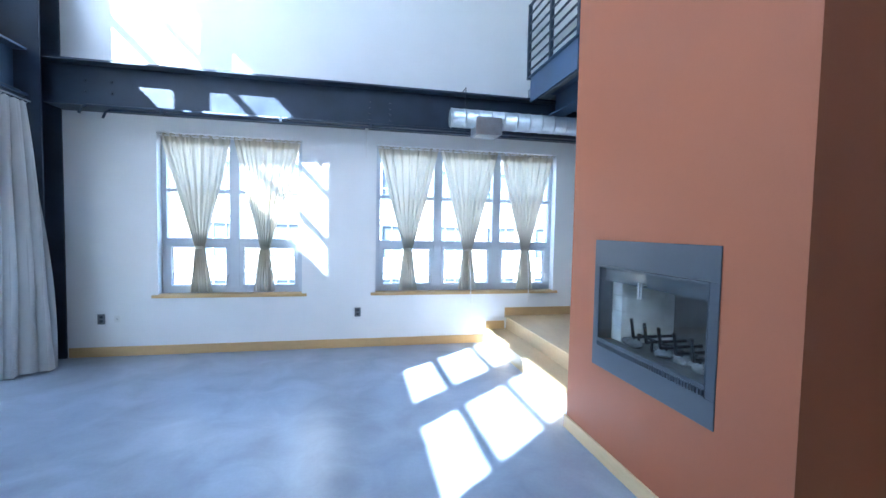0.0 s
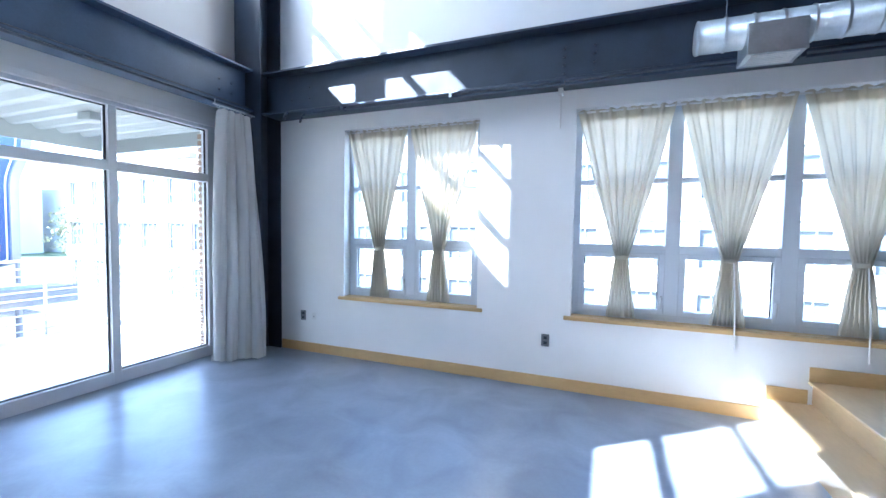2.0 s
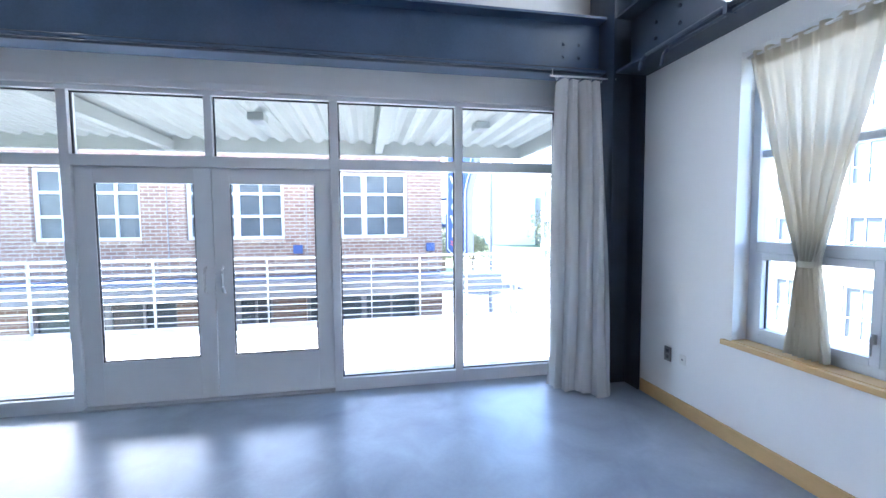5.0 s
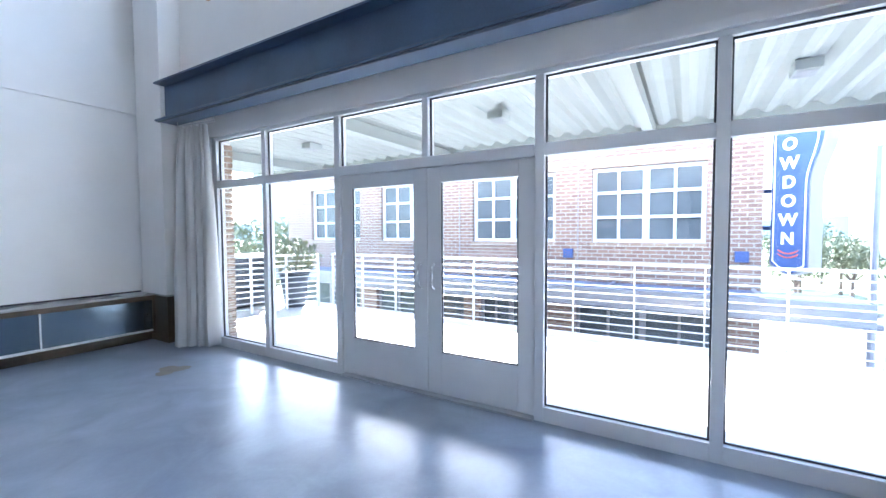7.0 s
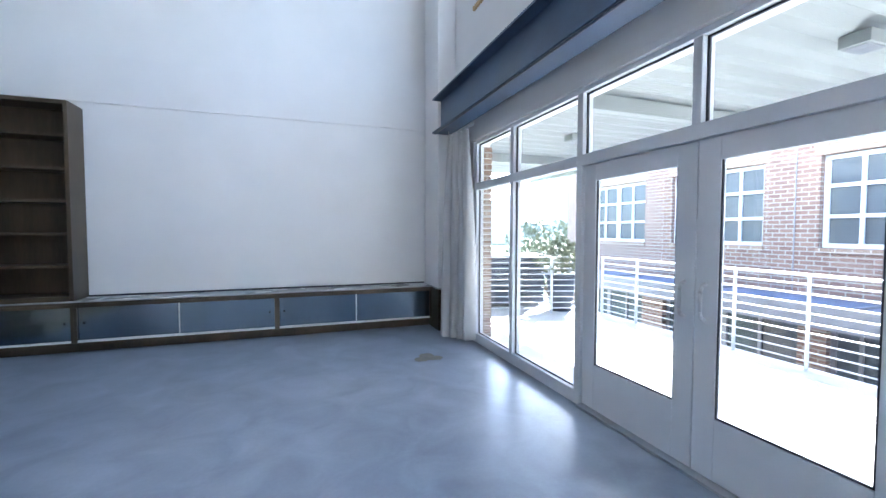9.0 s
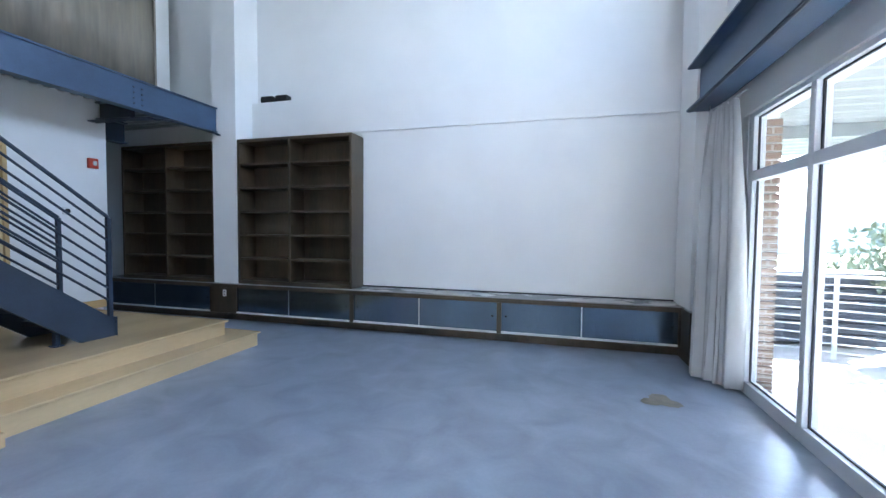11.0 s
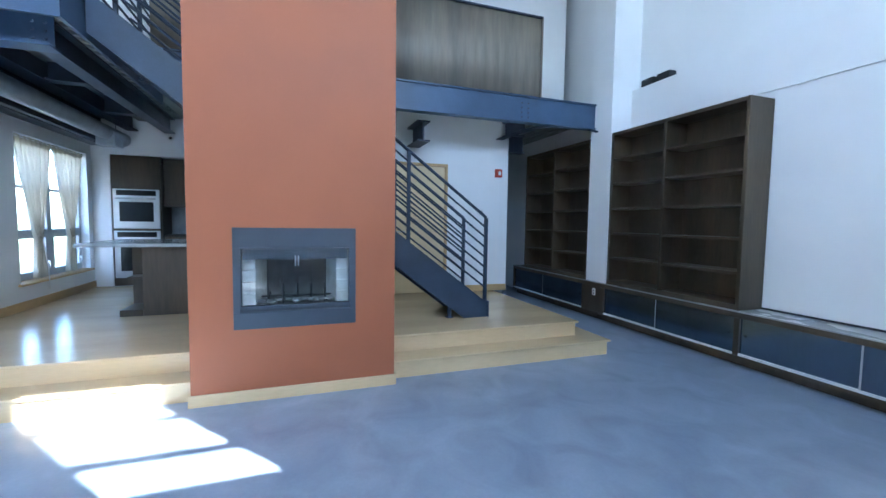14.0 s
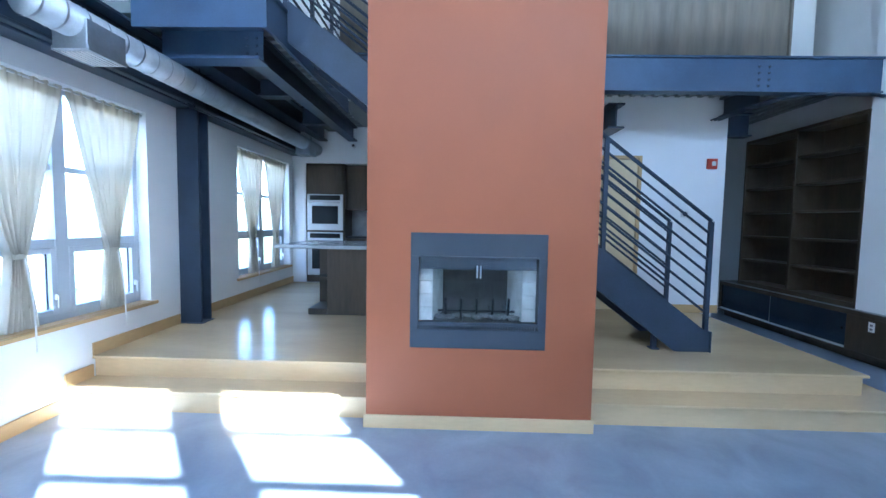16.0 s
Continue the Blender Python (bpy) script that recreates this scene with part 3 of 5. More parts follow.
# corrugated guard panel standing on the beam
bm = bmesh.new()
n, y0, y1 = 150, -0.66, 4.4
rows = []
for i in range(n + 1):
    y = y0 + (y1 - y0) * i / n
    dx = 0.006 * math.sin(y * 2 * math.pi / 0.165)
    rows.append([bm.verts.new((BX + 0.06 + dx + o, y, z)) for z in (MZ_T, 4.64) for o in (0, 0.006)])
for a, b in zip(rows, rows[1:]):
    bm.faces.new((a[0], b[0], b[2], a[2]))
    bm.faces.new((a[1], a[3], b[3], b[1]))
    bm.faces.new((a[2], b[2], b[3], a[3]))
    bm.faces.new((a[0], a[1], b[1], b[0]))
t = thing("guard_screen", (BX + 0.06, 1.8, MZ_T), "bronze-brown corrugated metal guard screen on the beam", "railing")
part("corrugated_sheet", bm, WALLPANEL, t, "", True)
bpart("edge_trim", t, WALLPANEL, BX + 0.03, BX + 0.10, -0.685, -0.662, MZ_T, 4.64)
bpart("top_trim", t, STEEL, BX + 0.03, BX + 0.10, -0.685, 4.4, 4.642, 4.665)
# upper rear walls seen beyond the panel
wall("wall_upper_rear", WHITE, "x", 5.6, 5.7, -2.0, N, 3.42, CEIL_Z, [], "white wall of the upper floor")


def railing(name, base, direction, length, height, posts, bars, label, parent_name="guard_rail"):
    """A steel rail along x or y with a sloping rise; direction is (dx, dy, dz) for each metre."""
    t = thing(name, base, label, "railing")
    b, d = Vector(base), Vector(direction)
    for i in range(posts):
        p = b + d * (length * i / (posts - 1))
        bm = bmesh.new()
        box(bm, p.x - 0.02, p.x + 0.02, p.y - 0.02, p.y + 0.02, p.z, p.z + height)
        part("post", bm, STEEL, t)
    for k in range(bars):
        z = height * (k + 1) / bars - 0.012
        bm = bmesh.new()
        rod(bm, b + Vector((0, 0, z)), b + d * length + Vector((0, 0, z)), 0.019 if k == bars - 1 else 0.013, 8)
        part("top_rail" if k == bars - 1 else "bar", bm, STEEL, t)
    return t


railing("guard_rail", (MX + 0.02, MY + 0.02, 3.487), (0, 1, 0), 1.25, 0.95, 3, 8, "dark steel guard rail with horizontal bars on the balcony")
railing("guard_rail", (MX + 0.45, MY + 0.02, 3.487), (1, 0, 0), 2.2, 0.95, 4, 8, "dark steel guard rail beside the stair opening")


# ---- stair ----
def stair():
    t = thing("steel_stair", (3.8, 0.62, 0.36), "open dark steel stair with horizontal bar railings", "stair", "", "structure")
    y0, y1, z0 = 0.60, 4.63, 0.36
    k = 0.755
    for x in (3.38, 4.12):
        bm = bmesh.new()
        zt = lambda y: z0 + 0.24 + (y - y0) * k
        pts = [(x, y0, z0), (x, y0, z0 + 0.19), (x, y0 + 0.05, zt(y0) - 0.03), (x, y1, zt(y1) - 0.06), (x, y1, zt(y1) - 0.44), (x, y0 + 0.32, z0)]
        extrude_poly(bm, pts, (0.05, 0, 0))
        part("stringer", bm, STEEL, t)
        bm = bmesh.new()
        extrude_poly(bm, [(x - 0.02, y0 - 0.01, z0), (x - 0.02, y0 - 0.01, z0 + 0.20), (x - 0.02, y0 + 0.0, z0 + 0.20), (x - 0.02, y0 + 0.0, z0)], (0.09, 0, 0))
        part("end_plate", bm, STEEL, t)
        px = x + 0.025
        h = 1.0
        for i, y in enumerate((y0 + 0.03, y0 + 1.03, y0 + 2.1, y0 + 3.2)):
            bm = bmesh.new()
            z = zt(y) - 0.10
            box(bm, px - 0.019, px + 0.019, y - 0.019, y + 0.019, z, z + h + 0.08)
            part("post", bm, STEEL, t)
        for b in range(8):
            o = h * (b + 1) / 8 - 0.015
            ya, yb = y0 + 0.03, y1 - 0.1
            bm = bmesh.new()
            rod(bm, (px, ya, zt(ya) + o), (px, yb, zt(yb) + o), 0.019 if b == 7 else 0.012, 8)
            part("handrail" if b == 7 else "bar", bm, STEEL, t)
    for i in range(16):
        z = z0 + (i + 1) * 0.181
        y = y0 + 0.10 + i * 0.24
        bm = bmesh.new()
        box(bm, 3.43, 4.12, y, y + 0.29, z - 0.045, z, 0.004)
        part("tread", bm, STEEL, t)
    bm = bmesh.new()
    box(bm, 3.44, 3.49, 1.06, 1.10, 0.361, 0.50)
    box(bm, 3.42, 3.51, 1.04, 1.12, 0.361, 0.372)
    part("foot_bracket", bm, STEEL, t)


stair()

# wall with the alarm, rear door and the passage beyond
wall("wall_alarm", WHITE, "x", 5.2, 5.32, -0.62, 3.3, 0.36, 3.3, [(0.50, 1.46, 0.3, 2.5)], "white wall with an alarm strobe and a cream door beside the stair")
wall("wall_passage", WHITE, "y", -0.62, -0.52, 5.32, 9.0, 0.0, 3.3, [], "white passage wall")
baseboard("x", 5.182, 5.199, -0.62, 0.49, 0.361)
t = thing("door_rear", (5.26, 0.98, 0.36), "closed cream painted door in a maple frame", "door", "", "structure")
bpart("leaf", t, CREAM, 5.225, 5.265, 0.545, 1.415, 0.37, 2.45, bevel=0.004)
for c in ((0.501, 0.545, 0.361, 2.499), (1.415, 1.459, 0.361, 2.499), (0.545, 1.415, 2.455, 2.499)):
    bpart("jamb", t, MAPLE_TRIM, 5.185, 5.30, *c, bevel=0.003)
bm = bmesh.new()
rod(bm, (5.22, 1.34, 1.38), (5.165, 1.34, 1.38), 0.011, 8)
rod(bm, (5.17, 1.35, 1.38), (5.17, 1.24, 1.38), 0.009, 8)
part("door_handle", bm, CHROME, t)
t = thing("alarm_strobe", (5.2, -0.42, 2.33), "red wall alarm strobe with a white lens", "alarm")
bpart("housing", t, REDPLASTIC, 5.155, 5.199, -0.49, -0.36, 2.33, 2.47, bevel=0.01)
bpart("lens", t, WHITEPLASTIC, 5.14, 5.156, -0.46, -0.41, 2.37, 2.43, bevel=0.006)
t = thing("thermostat", (5.2, -0.10, 1.70), "small white wall thermostat with a dark dial", "thermostat")
bpart("housing", t, WHITEPLASTIC, 5.175, 5.199, -0.16, -0.05, 1.67, 1.77, bevel=0.008)
bm = bmesh.new()
rod(bm, (5.176, -0.10, 1.72), (5.168, -0.10, 1.72), 0.032, 16)
part("dial", bm, BLACK, t)
t = thing("speaker_pair", (3.5, S + 0.0, 3.60), "small black loudspeakers lying on the wall ledge", "speaker")
for x in (3.32, 3.60):
    bm = bmesh.new()
    box(bm, x - 0.12, x + 0.10, S - 0.10, S + 0.03, 3.60, 3.70, 0.008)
    part("cabinet", bm, BLACK, t)


# ---- bookcases and the long low cabinet ----
FRONT, CT = -1.67, 0.62


def bookcase(x0, x1, xm):
    t = thing("bookcase", ((x0 + x1) / 2, (FRONT + S) / 2, CT), "tall empty dark walnut bookcase standing on the low cabinet", "bookcase", "wall bookcases")
    z0, z1, w = CT + 0.003, 2.93, 0.04
    y0, y1 = S + 0.005, FRONT
    bpart("back_panel", t, WALNUT, x0 + w, x1 - w, y0, y0 + 0.02, z0, z1)
    for x in (x0, xm - w / 2, x1 - w):
        bpart("side_panel", t, WALNUT, x, x + w, y0, y1, z0, z1, bevel=0.003)
    for a, b in ((x0 + w, xm - w / 2), (xm + w / 2, x1 - w)):
        bpart("top", t, WALNUT, a, b, y0 + 0.02, y1, z1 - 0.045, z1, bevel=0.003)
        bpart("base", t, WALNUT, a, b, y0 + 0.02, y1, z0, z0 + 0.06, bevel=0.003)
        for i in range(1, 6):
            z = z0 + 0.03 + (z1 - z0 - 0.05) * i / 6
            bpart("shelf", t, WALNUT, a, b, y0 + 0.02, y1 - 0.012, z - 0.014, z + 0.014, bevel=0.002)


bookcase(1.83, 3.87, 2.90)
bookcase(4.35, 6.35, 5.36)


def low_cabinet(x0, x1, solid_front=False):
    t = thing("low_cabinet", ((x0 + x1) / 2, FRONT - 0.15, 0), "long low walnut cabinet unit with brushed metal sliding panels", "cabinet", "low wall cabinets")
    bpart("body", t, WALNUT, x0, x1, S + 0.003, FRONT - 0.05, 0.13, CT - 0.04)
    bpart("top", t, TOP_SHEEN, x0, x1, S + 0.003, FRONT + 0.003, CT - 0.016, CT, bevel=0.003, label="cabinet top with its pale grey reflection put into the colour")
    bpart("top_edge", t, WALNUT, x0, x1, S + 0.003, FRONT + 0.002, CT - 0.04, CT - 0.0165)
    # thin dark strip painting the shadow where the wall meets the top
    bpart("gap_shade", t, GASKET_AND_SHADE, x0, x1, S + 0.003, S + 0.009, CT + 0.001, CT + 0.022, label="dark strip standing for the shade in the wall gap")
    bpart("plinth", t, WALNUT, x0, x1, S + 0.003, FRONT - 0.11, 0.0, 0.099)
    bpart("bottom_rail", t, WALNUT, x0, x1, S + 0.003, FRONT, 0.10, 0.129, bevel=0.002)
    bpart("top_rail", t, WALNUT, x0, x1, FRONT - 0.05, FRONT, CT - 0.075, CT - 0.041, bevel=0.002)
    if solid_front:
        bpart("front_panel", t, WALNUT, x0, x1, FRONT - 0.05, FRONT - 0.002, 0.131, CT - 0.076)
        return
    for x in (x0, x1 - 0.03):
        bpart("stile", t, WALNUT, x, x + 0.03, FRONT - 0.05, FRONT, 0.131, CT - 0.076, bevel=0.002)
    bpart("track", t, WHITEPLASTIC, x0 + 0.03, x1 - 0.03, FRONT - 0.05, FRONT - 0.004, 0.131, 0.155, label="white sliding track")
    xm = (x0 + x1) / 2
    for i, (a, b, y) in enumerate(((x0 + 0.03, xm + 0.03, FRONT - 0.022), (xm - 0.03, x1 - 0.03, FRONT - 0.036))):
        p = bpart("sliding_panel", t, PANEL, a, b, y, y + 0.01, 0.156, CT - 0.077, bevel=0.001)
        hx = a + 0.06 if i == 0 else b - 0.06
        bm = bmesh.new()
        rod(bm, (hx, y + 0.0105, 0.36), (hx, y + 0.013, 0.36), 0.014, 12)
        part("finger_pull", bm, BLACK, p)
    bpart("edge_strip", t, CHROME, xm + 0.03, xm + 0.045, FRONT - 0.024, FRONT - 0.011, 0.156, CT - 0.077)


for a, b in ((-2.54, -0.36), (-0.36, 1.84), (1.84, 3.95)):
    low_cabinet(a, b)
low_cabinet(3.95, 4.42, True)
t = thing("cabinet_end", (-2.67, -1.7, 0), "dark walnut end block closing the low cabinet", "cabinet")
bpart("body", t, WALNUT, -2.795, -2.542, S + 0.003, -1.35, 0.0, CT - 0.02, bevel=0.003)
bpart("top", t, TOP_SHEEN, -2.795, -2.542, S + 0.003, -1.345, CT - 0.019, CT, bevel=0.003, label="cabinet top with its pale grey reflection put into the colour")
low_cabinet(4.42, 6.8)
t = thing("wall_outlet", (4.15, FRONT, 0.45), "white socket in the walnut cabinet front", "outlet")
bpart("plate", t, WHITEPLASTIC, 4.11, 4.18, FRONT - 0.001, FRONT + 0.005, 0.40, 0.51, bevel=0.002)
for z in (0.43, 0.475):
    bpart("socket", t, GREYPLASTIC, 4.13, 4.16, FRONT + 0.005, FRONT + 0.007, z - 0.012, z + 0.012)


# ---- north windows ----
def casement_window(name, x0, x1, lights):
    t = thing(name, ((x0 + x1) / 2, N + 0.15, WSILL), "pale framed window with transoms and opening lower lights", "window", "", "structure")
    ya, yb = N + 0.11, N + 0.19
    z0, z1 = WSILL + 0.001, WTOP - 0.001
    f = 0.055
    x0, x1 = x0 + 0.001, x1 - 0.001
    for b in ((x0, x0 + f, z0, z1), (x1 - f, x1, z0, z1), (x0 + f, x1 - f, z0, z0 + f), (x0 + f, x1 - f, z1 - f, z1)):
        bpart("window_frame", t, VINYL, b[0], b[1], ya, yb, b[2], b[3], bevel=0.004)
    w = (x1 - x0) / lights
    for i in range(1, lights):
        x = x0 + w * i
        bpart("mullion", t, VINYL, x - 0.055, x + 0.055, ya - 0.005, yb, z0 + f, z1 - f, bevel=0.004)
    T1, T2 = 1.33, 1.93
    for i in range(lights):
        a = x0 + w * i + (f if i == 0 else 0.055)
        b = x0 + w * (i + 1) - (f if i == lights - 1 else 0.055)
        bpart("transom", t, VINYL, a, b, ya, yb, T1 - 0.035, T1 + 0.035, bevel=0.004)
        bpart("glazing_bar", t, VINYL, a, b, ya + 0.015, yb, T2 - 0.022, T2 + 0.022, bevel=0.004)
        bpart("pane", t, GLASS, a, b, yb - 0.035, yb - 0.029, T1 + 0.035, T2 - 0.022)
        bpart("pane", t, GLASS, a, b, yb - 0.035, yb - 0.029, T2 + 0.022, z1 - f)
        # opening sash
        q, s0, s1 = 0.045, z0 + f, T1 - 0.035
        for c in ((a, a + q, s0, s1), (b - q, b, s0, s1), (a + q, b - q, s0, s0 + q), (a + q, b - q, s1 - q, s1)):
            bpart("sash", t, VINYL, c[0], c[1], ya - 0.006, yb - 0.012, c[2], c[3], bevel=0.004)
        bpart("pane", t, GLASS, a + q, b - q, yb - 0.04, yb - 0.034, s0 + q, s1 - q)
        for c in ((a + q, a + q + 0.008, s0 + q, s1 - q), (b - q - 0.008, b - q, s0 + q, s1 - q)):
            bpart("seal", t, GASKET_AND_SHADE, c[0], c[1], yb - 0.05, yb - 0.041, c[2], c[3])
        bm = bmesh.new()
        box(bm, b - 0.032, b - 0.014, ya - 0.03, ya - 0.006, s0 + 0.12, s0 + 0.17, 0.003)
        box(bm, b - 0.028, b - 0.018, ya - 0.04, ya - 0.028, s0 + 0.06, s0 + 0.16, 0.003)
        part("latch", bm, CHROME, t)
    bpart("window_sill", t, MAPLE_TRIM, x0 - 0.06, x1 + 0.06, N - 0.035, N - 0.002, WSILL - 0.035, WSILL - 0.001, bevel=0.004, label="honey maple sill")
    bpart("window_board", t, MAPLE_TRIM, x0, x1, N - 0.002, ya, WSILL - 0.03, WSILL + 0.004)


casement_window("window_1", *WINS[0], 2)
casement_window("window_2", *WINS[1], 3)
casement_window("window_3", *WINS[2], 2)


def tied_curtain(x0, x1, seed, cord=True):
    """A sheer panel gathered on a rod and tied at two thirds of its drop."""
    rnd = random.Random(seed)
    xc, half = (x0 + x1) / 2, (x1 - x0) / 2
    zt, zb, ztie = WTOP - 0.01, WSILL + 0.02, 1.26
    y = N + 0.045
    t = thing("sheer_curtain", (xc, y, zb), "sheer cream linen curtain panel tied at its waist", "curtain", "tied sheer curtains")
    shift = rnd.uniform(-0.05, 0.05)
    ph = [rnd.uniform(0, 6.28) for _ in range(4)]

    def surface(bm, s0, s1, rows_n, off):
        cols, grid = 90, []
        for j in range(rows_n + 1):
            z = zt + (zb - zt) * (s0 + (s1 - s0) * j / rows_n)
            if z >= ztie:
                q = (zt - z) / (zt - ztie)
                w = half * (1 - 0.9 * q ** 1.12) + 0.012
                cx = xc + shift * q
                amp = 0.012 + 0.016 * q
            else:
                q = (ztie - z) / (ztie - zb)
                w = 0.045 + 0.075 * q ** 0.8
                cx = xc + shift * (1 + 0.3 * q)
                amp = 0.028
            row = []
            for i in range(cols + 1):
                u = -1 + 2 * i / cols
                fold = math.sin(u * 24 + ph[0] + 0.6 * math.sin(3 * u + ph[1])) + 0.5 * math.sin(u * 43 + ph[2] + 0.4 * math.sin(z * 5))
                ruf = 0.004 * math.sin(u * 60 + ph[3]) if z > zt - 0.1 else 0
                row.append(bm.verts.new((cx + u * w + 0.003 * math.sin(z * 9 + i), y - amp * fold + ruf + off, z + (0.006 * math.sin(u * 30 + ph[1]) if j == 0 and s0 == 0 else 0))))
            grid.append(row)
        for a, b in zip(grid, grid[1:]):
            for i in range(cols):
                bm.faces.new((a[i], a[i + 1], b[i + 1], b[i]))
    bm = bmesh.new()
    surface(bm, 0.0, 1.0, 46, 0)
    part("cloth", bm, LINEN, t, "", True)
    bm = bmesh.new()
    surface(bm, 0.0, 0.055, 3, 0.006)
    part("heading", bm, LINEN, t, "gathered rod pocket", True)
    bm = bmesh.new()
    cx = xc + shift
    bmesh.ops.create_cone(bm, cap_ends=False, segments=20, radius1=0.055, radius2=0.055, depth=0.035, matrix=Matrix.Translation((cx, y, ztie - 0.005)) @ Matrix.Diagonal((1, 0.75, 1, 1)))
    part("tie_band", bm, LINEN, t, "", True)
    if cord:
        bm = bmesh.new()
        rod(bm, (cx + 0.03, N - 0.042, 0.86), (cx + 0.035, N - 0.045, 0.55), 0.006, 6)
        rod(bm, (cx + 0.03, N - 0.042, 0.86), (cx + 0.02, y - 0.045, ztie - 0.02), 0.006, 6)
        part("cord", bm, WHITEPLASTIC, t)


for k, (a, b) in enumerate(WINS):
    n = (2, 3, 2)[k]
    w = (b - a) / n
    for i in range(n):
        tied_curtain(a + w * i + 0.03, a + w * (i + 1) - 0.03, 10 * k + i, cord=(k, i) in ((1, 1), (1, 2), (2, 0)))
    bm = bmesh.new()
    rod(bm, (a + 0.005, N + 0.045, WTOP - 0.03), (b - 0.005, N + 0.045, WTOP - 0.03), 0.009, 8)
    tagged(link("curtain_rod", bm, WHITEPLASTIC, True), "thin white curtain rod in the window reveal", "curtain rod")


def outlet(x, z, label, mat):
    t = thing("wall_outlet", (x, N, z), label, "outlet", "wall outlets")
    bpart("plate", t, mat, x - 0.037, x + 0.037, N - 0.007, N - 0.001, z - 0.058, z + 0.058, bevel=0.002)
    for dz in (-0.024, 0.024):
        bpart("socket", t, GASKET_AND_SHADE, x - 0.016, x + 0.016, N - 0.009, N - 0.007, z + dz - 0.014, z + dz + 0.014)


outlet(-1.98, 0.43, "dark grey socket plate low on the white wall", GREYPLASTIC)
outlet(0.87, 0.45, "grey socket plate low on the white wall", GREYPLASTIC)
outlet(4.31, 0.86, "dark socket plate beside the steel column", GREYPLASTIC)
t = thing("wall_outlet", (-1.82, N, 0.43), "small white cable plate on the white wall", "outlet")
bpart("plate", t, WHITEPLASTIC, -1.85, -1.79, N - 0.006, N - 0.001, 0.39, 0.47, bevel=0.002)
bpart("socket", t, GREYPLASTIC, -1.825, -1.815, N - 0.012, N - 0.006, 0.425, 0.435)


# ---- glazed front with double doors ----
GX = -2.86
MULL = [-0.66, 0.29, 1.42, 2.46, 3.46, 4.57, 5.56]
HEAD, BAR = 2.56, 2.02


def storefront():
    t = thing("window_front", (GX, 2.5, 0), "white aluminium glazed front with transom lights and double doors", "window", "", "structure")
    xa, xb = GX - 0.05, GX + 0.05

    def fr(nm, y0, y1, z0, z1, dx=0.0):
        bpart(nm, t, ALU, xa - dx, xb + dx, y0, y1, z0, z1, bevel=0.004)
    fr("head", -0.719, 5.619, HEAD, 2.599)
    for i, y in enumerate(MULL):
        if i == 3:
            fr("mullion", y - 0.03, y + 0.03, BAR + 0.045, HEAD)
            continue
        fr("mullion", -0.719 if i == 0 else y - 0.035, 5.619 if i == 6 else y + 0.035, 0.0, HEAD)
    for i in range(6):
        a, b = MULL[i], MULL[i + 1]
        p = 0.03 if i == 3 else 0.035
        q = 0.03 if i == 2 else 0.035
        ya, yb = a + p, b - q
        if i == 2:
            fr("transom", a + 0.035, MULL[4] - 0.035, BAR - 0.045, BAR + 0.045, 0.004)
        elif i != 3:
            fr("transom", ya, yb, BAR - 0.045, BAR + 0.045)
        bpart("pane", t, GLASS, GX - 0.012, GX - 0.004, ya, yb, BAR + 0.045, HEAD)
        for c in ((ya, ya + 0.012), (yb - 0.012, yb)):
            bpart("seal", t, GASKET_AND_SHADE, GX - 0.003, GX + 0.012, c[0], c[1], BAR + 0.046, HEAD - 0.001)
        bpart("seal", t, GASKET_AND_SHADE, GX - 0.003, GX + 0.012, ya + 0.012, yb - 0.012, HEAD - 0.013, HEAD - 0.001)
        if i not in (2, 3):
            fr("bottom_rail", ya, yb, 0.0, 0.115)
            bpart("pane", t, GLASS, GX - 0.012, GX - 0.004, ya, yb, 0.115, BAR - 0.045)
            for c in ((ya, ya + 0.012), (yb - 0.012, yb)):
                bpart("seal", t, GASKET_AND_SHADE, GX - 0.003, GX + 0.012, c[0], c[1], 0.116, BAR - 0.046)
            bpart("seal", t, GASKET_AND_SHADE, GX - 0.003, GX + 0.012, ya + 0.012, yb - 0.012, 0.116, 0.126)
    bpart("threshold", t, CHROME, xa - 0.02, xb + 0.03, MULL[2] + 0.035, MULL[4] - 0.035, 0.0, 0.018, bevel=0.003)
    for nm, y0, y1, hs in (("door_1", MULL[2] + 0.037, MULL[3] - 0.003, 1), ("door_2", MULL[3] + 0.003, MULL[4] - 0.037, 0)):
        d = thing(nm, (GX, (y0 + y1) / 2, 0.02), "closed white aluminium door with a tall glass light", "door", "", "structure")
        z0, z1 = 0.022, BAR - 0.047
        st = 0.135
        for b in ((y0, y0 + st, z0, z1), (y1 - st, y1, z0, z1), (y0 + st, y1 - st, z1 - 0.13, z1), (y0 + st, y1 - st, z0, 0.38)):
            bpart("door_frame", d, ALU, GX - 0.022, GX + 0.022, *b, bevel=0.003)
        bpart("pane", d, GLASS, GX - 0.006, GX + 0.002, y0 + st, y1 - st, 0.38, z1 - 0.13)
        for c in ((y0 + st, y0 + st + 0.01), (y1 - st - 0.01, y1 - st)):
            bpart("seal", d, GASKET_AND_SHADE, GX + 0.003, GX + 0.014, c[0], c[1], 0.381, z1 - 0.131)
        bpart("seal", d, GASKET_AND_SHADE, GX + 0.003, GX + 0.014, y0 + st + 0.01, y1 - st - 0.01, 0.381, 0.391)
        hy = y1 - 0.065 if hs else y0 + 0.065
        bm = bmesh.new()
        pts = [(GX + 0.022, hy, 0.93), (GX + 0.055, hy, 0.945), (GX + 0.065, hy, 0.985), (GX + 0.065, hy, 1.09), (GX + 0.055, hy, 1.13), (GX + 0.022, hy, 1.145)]
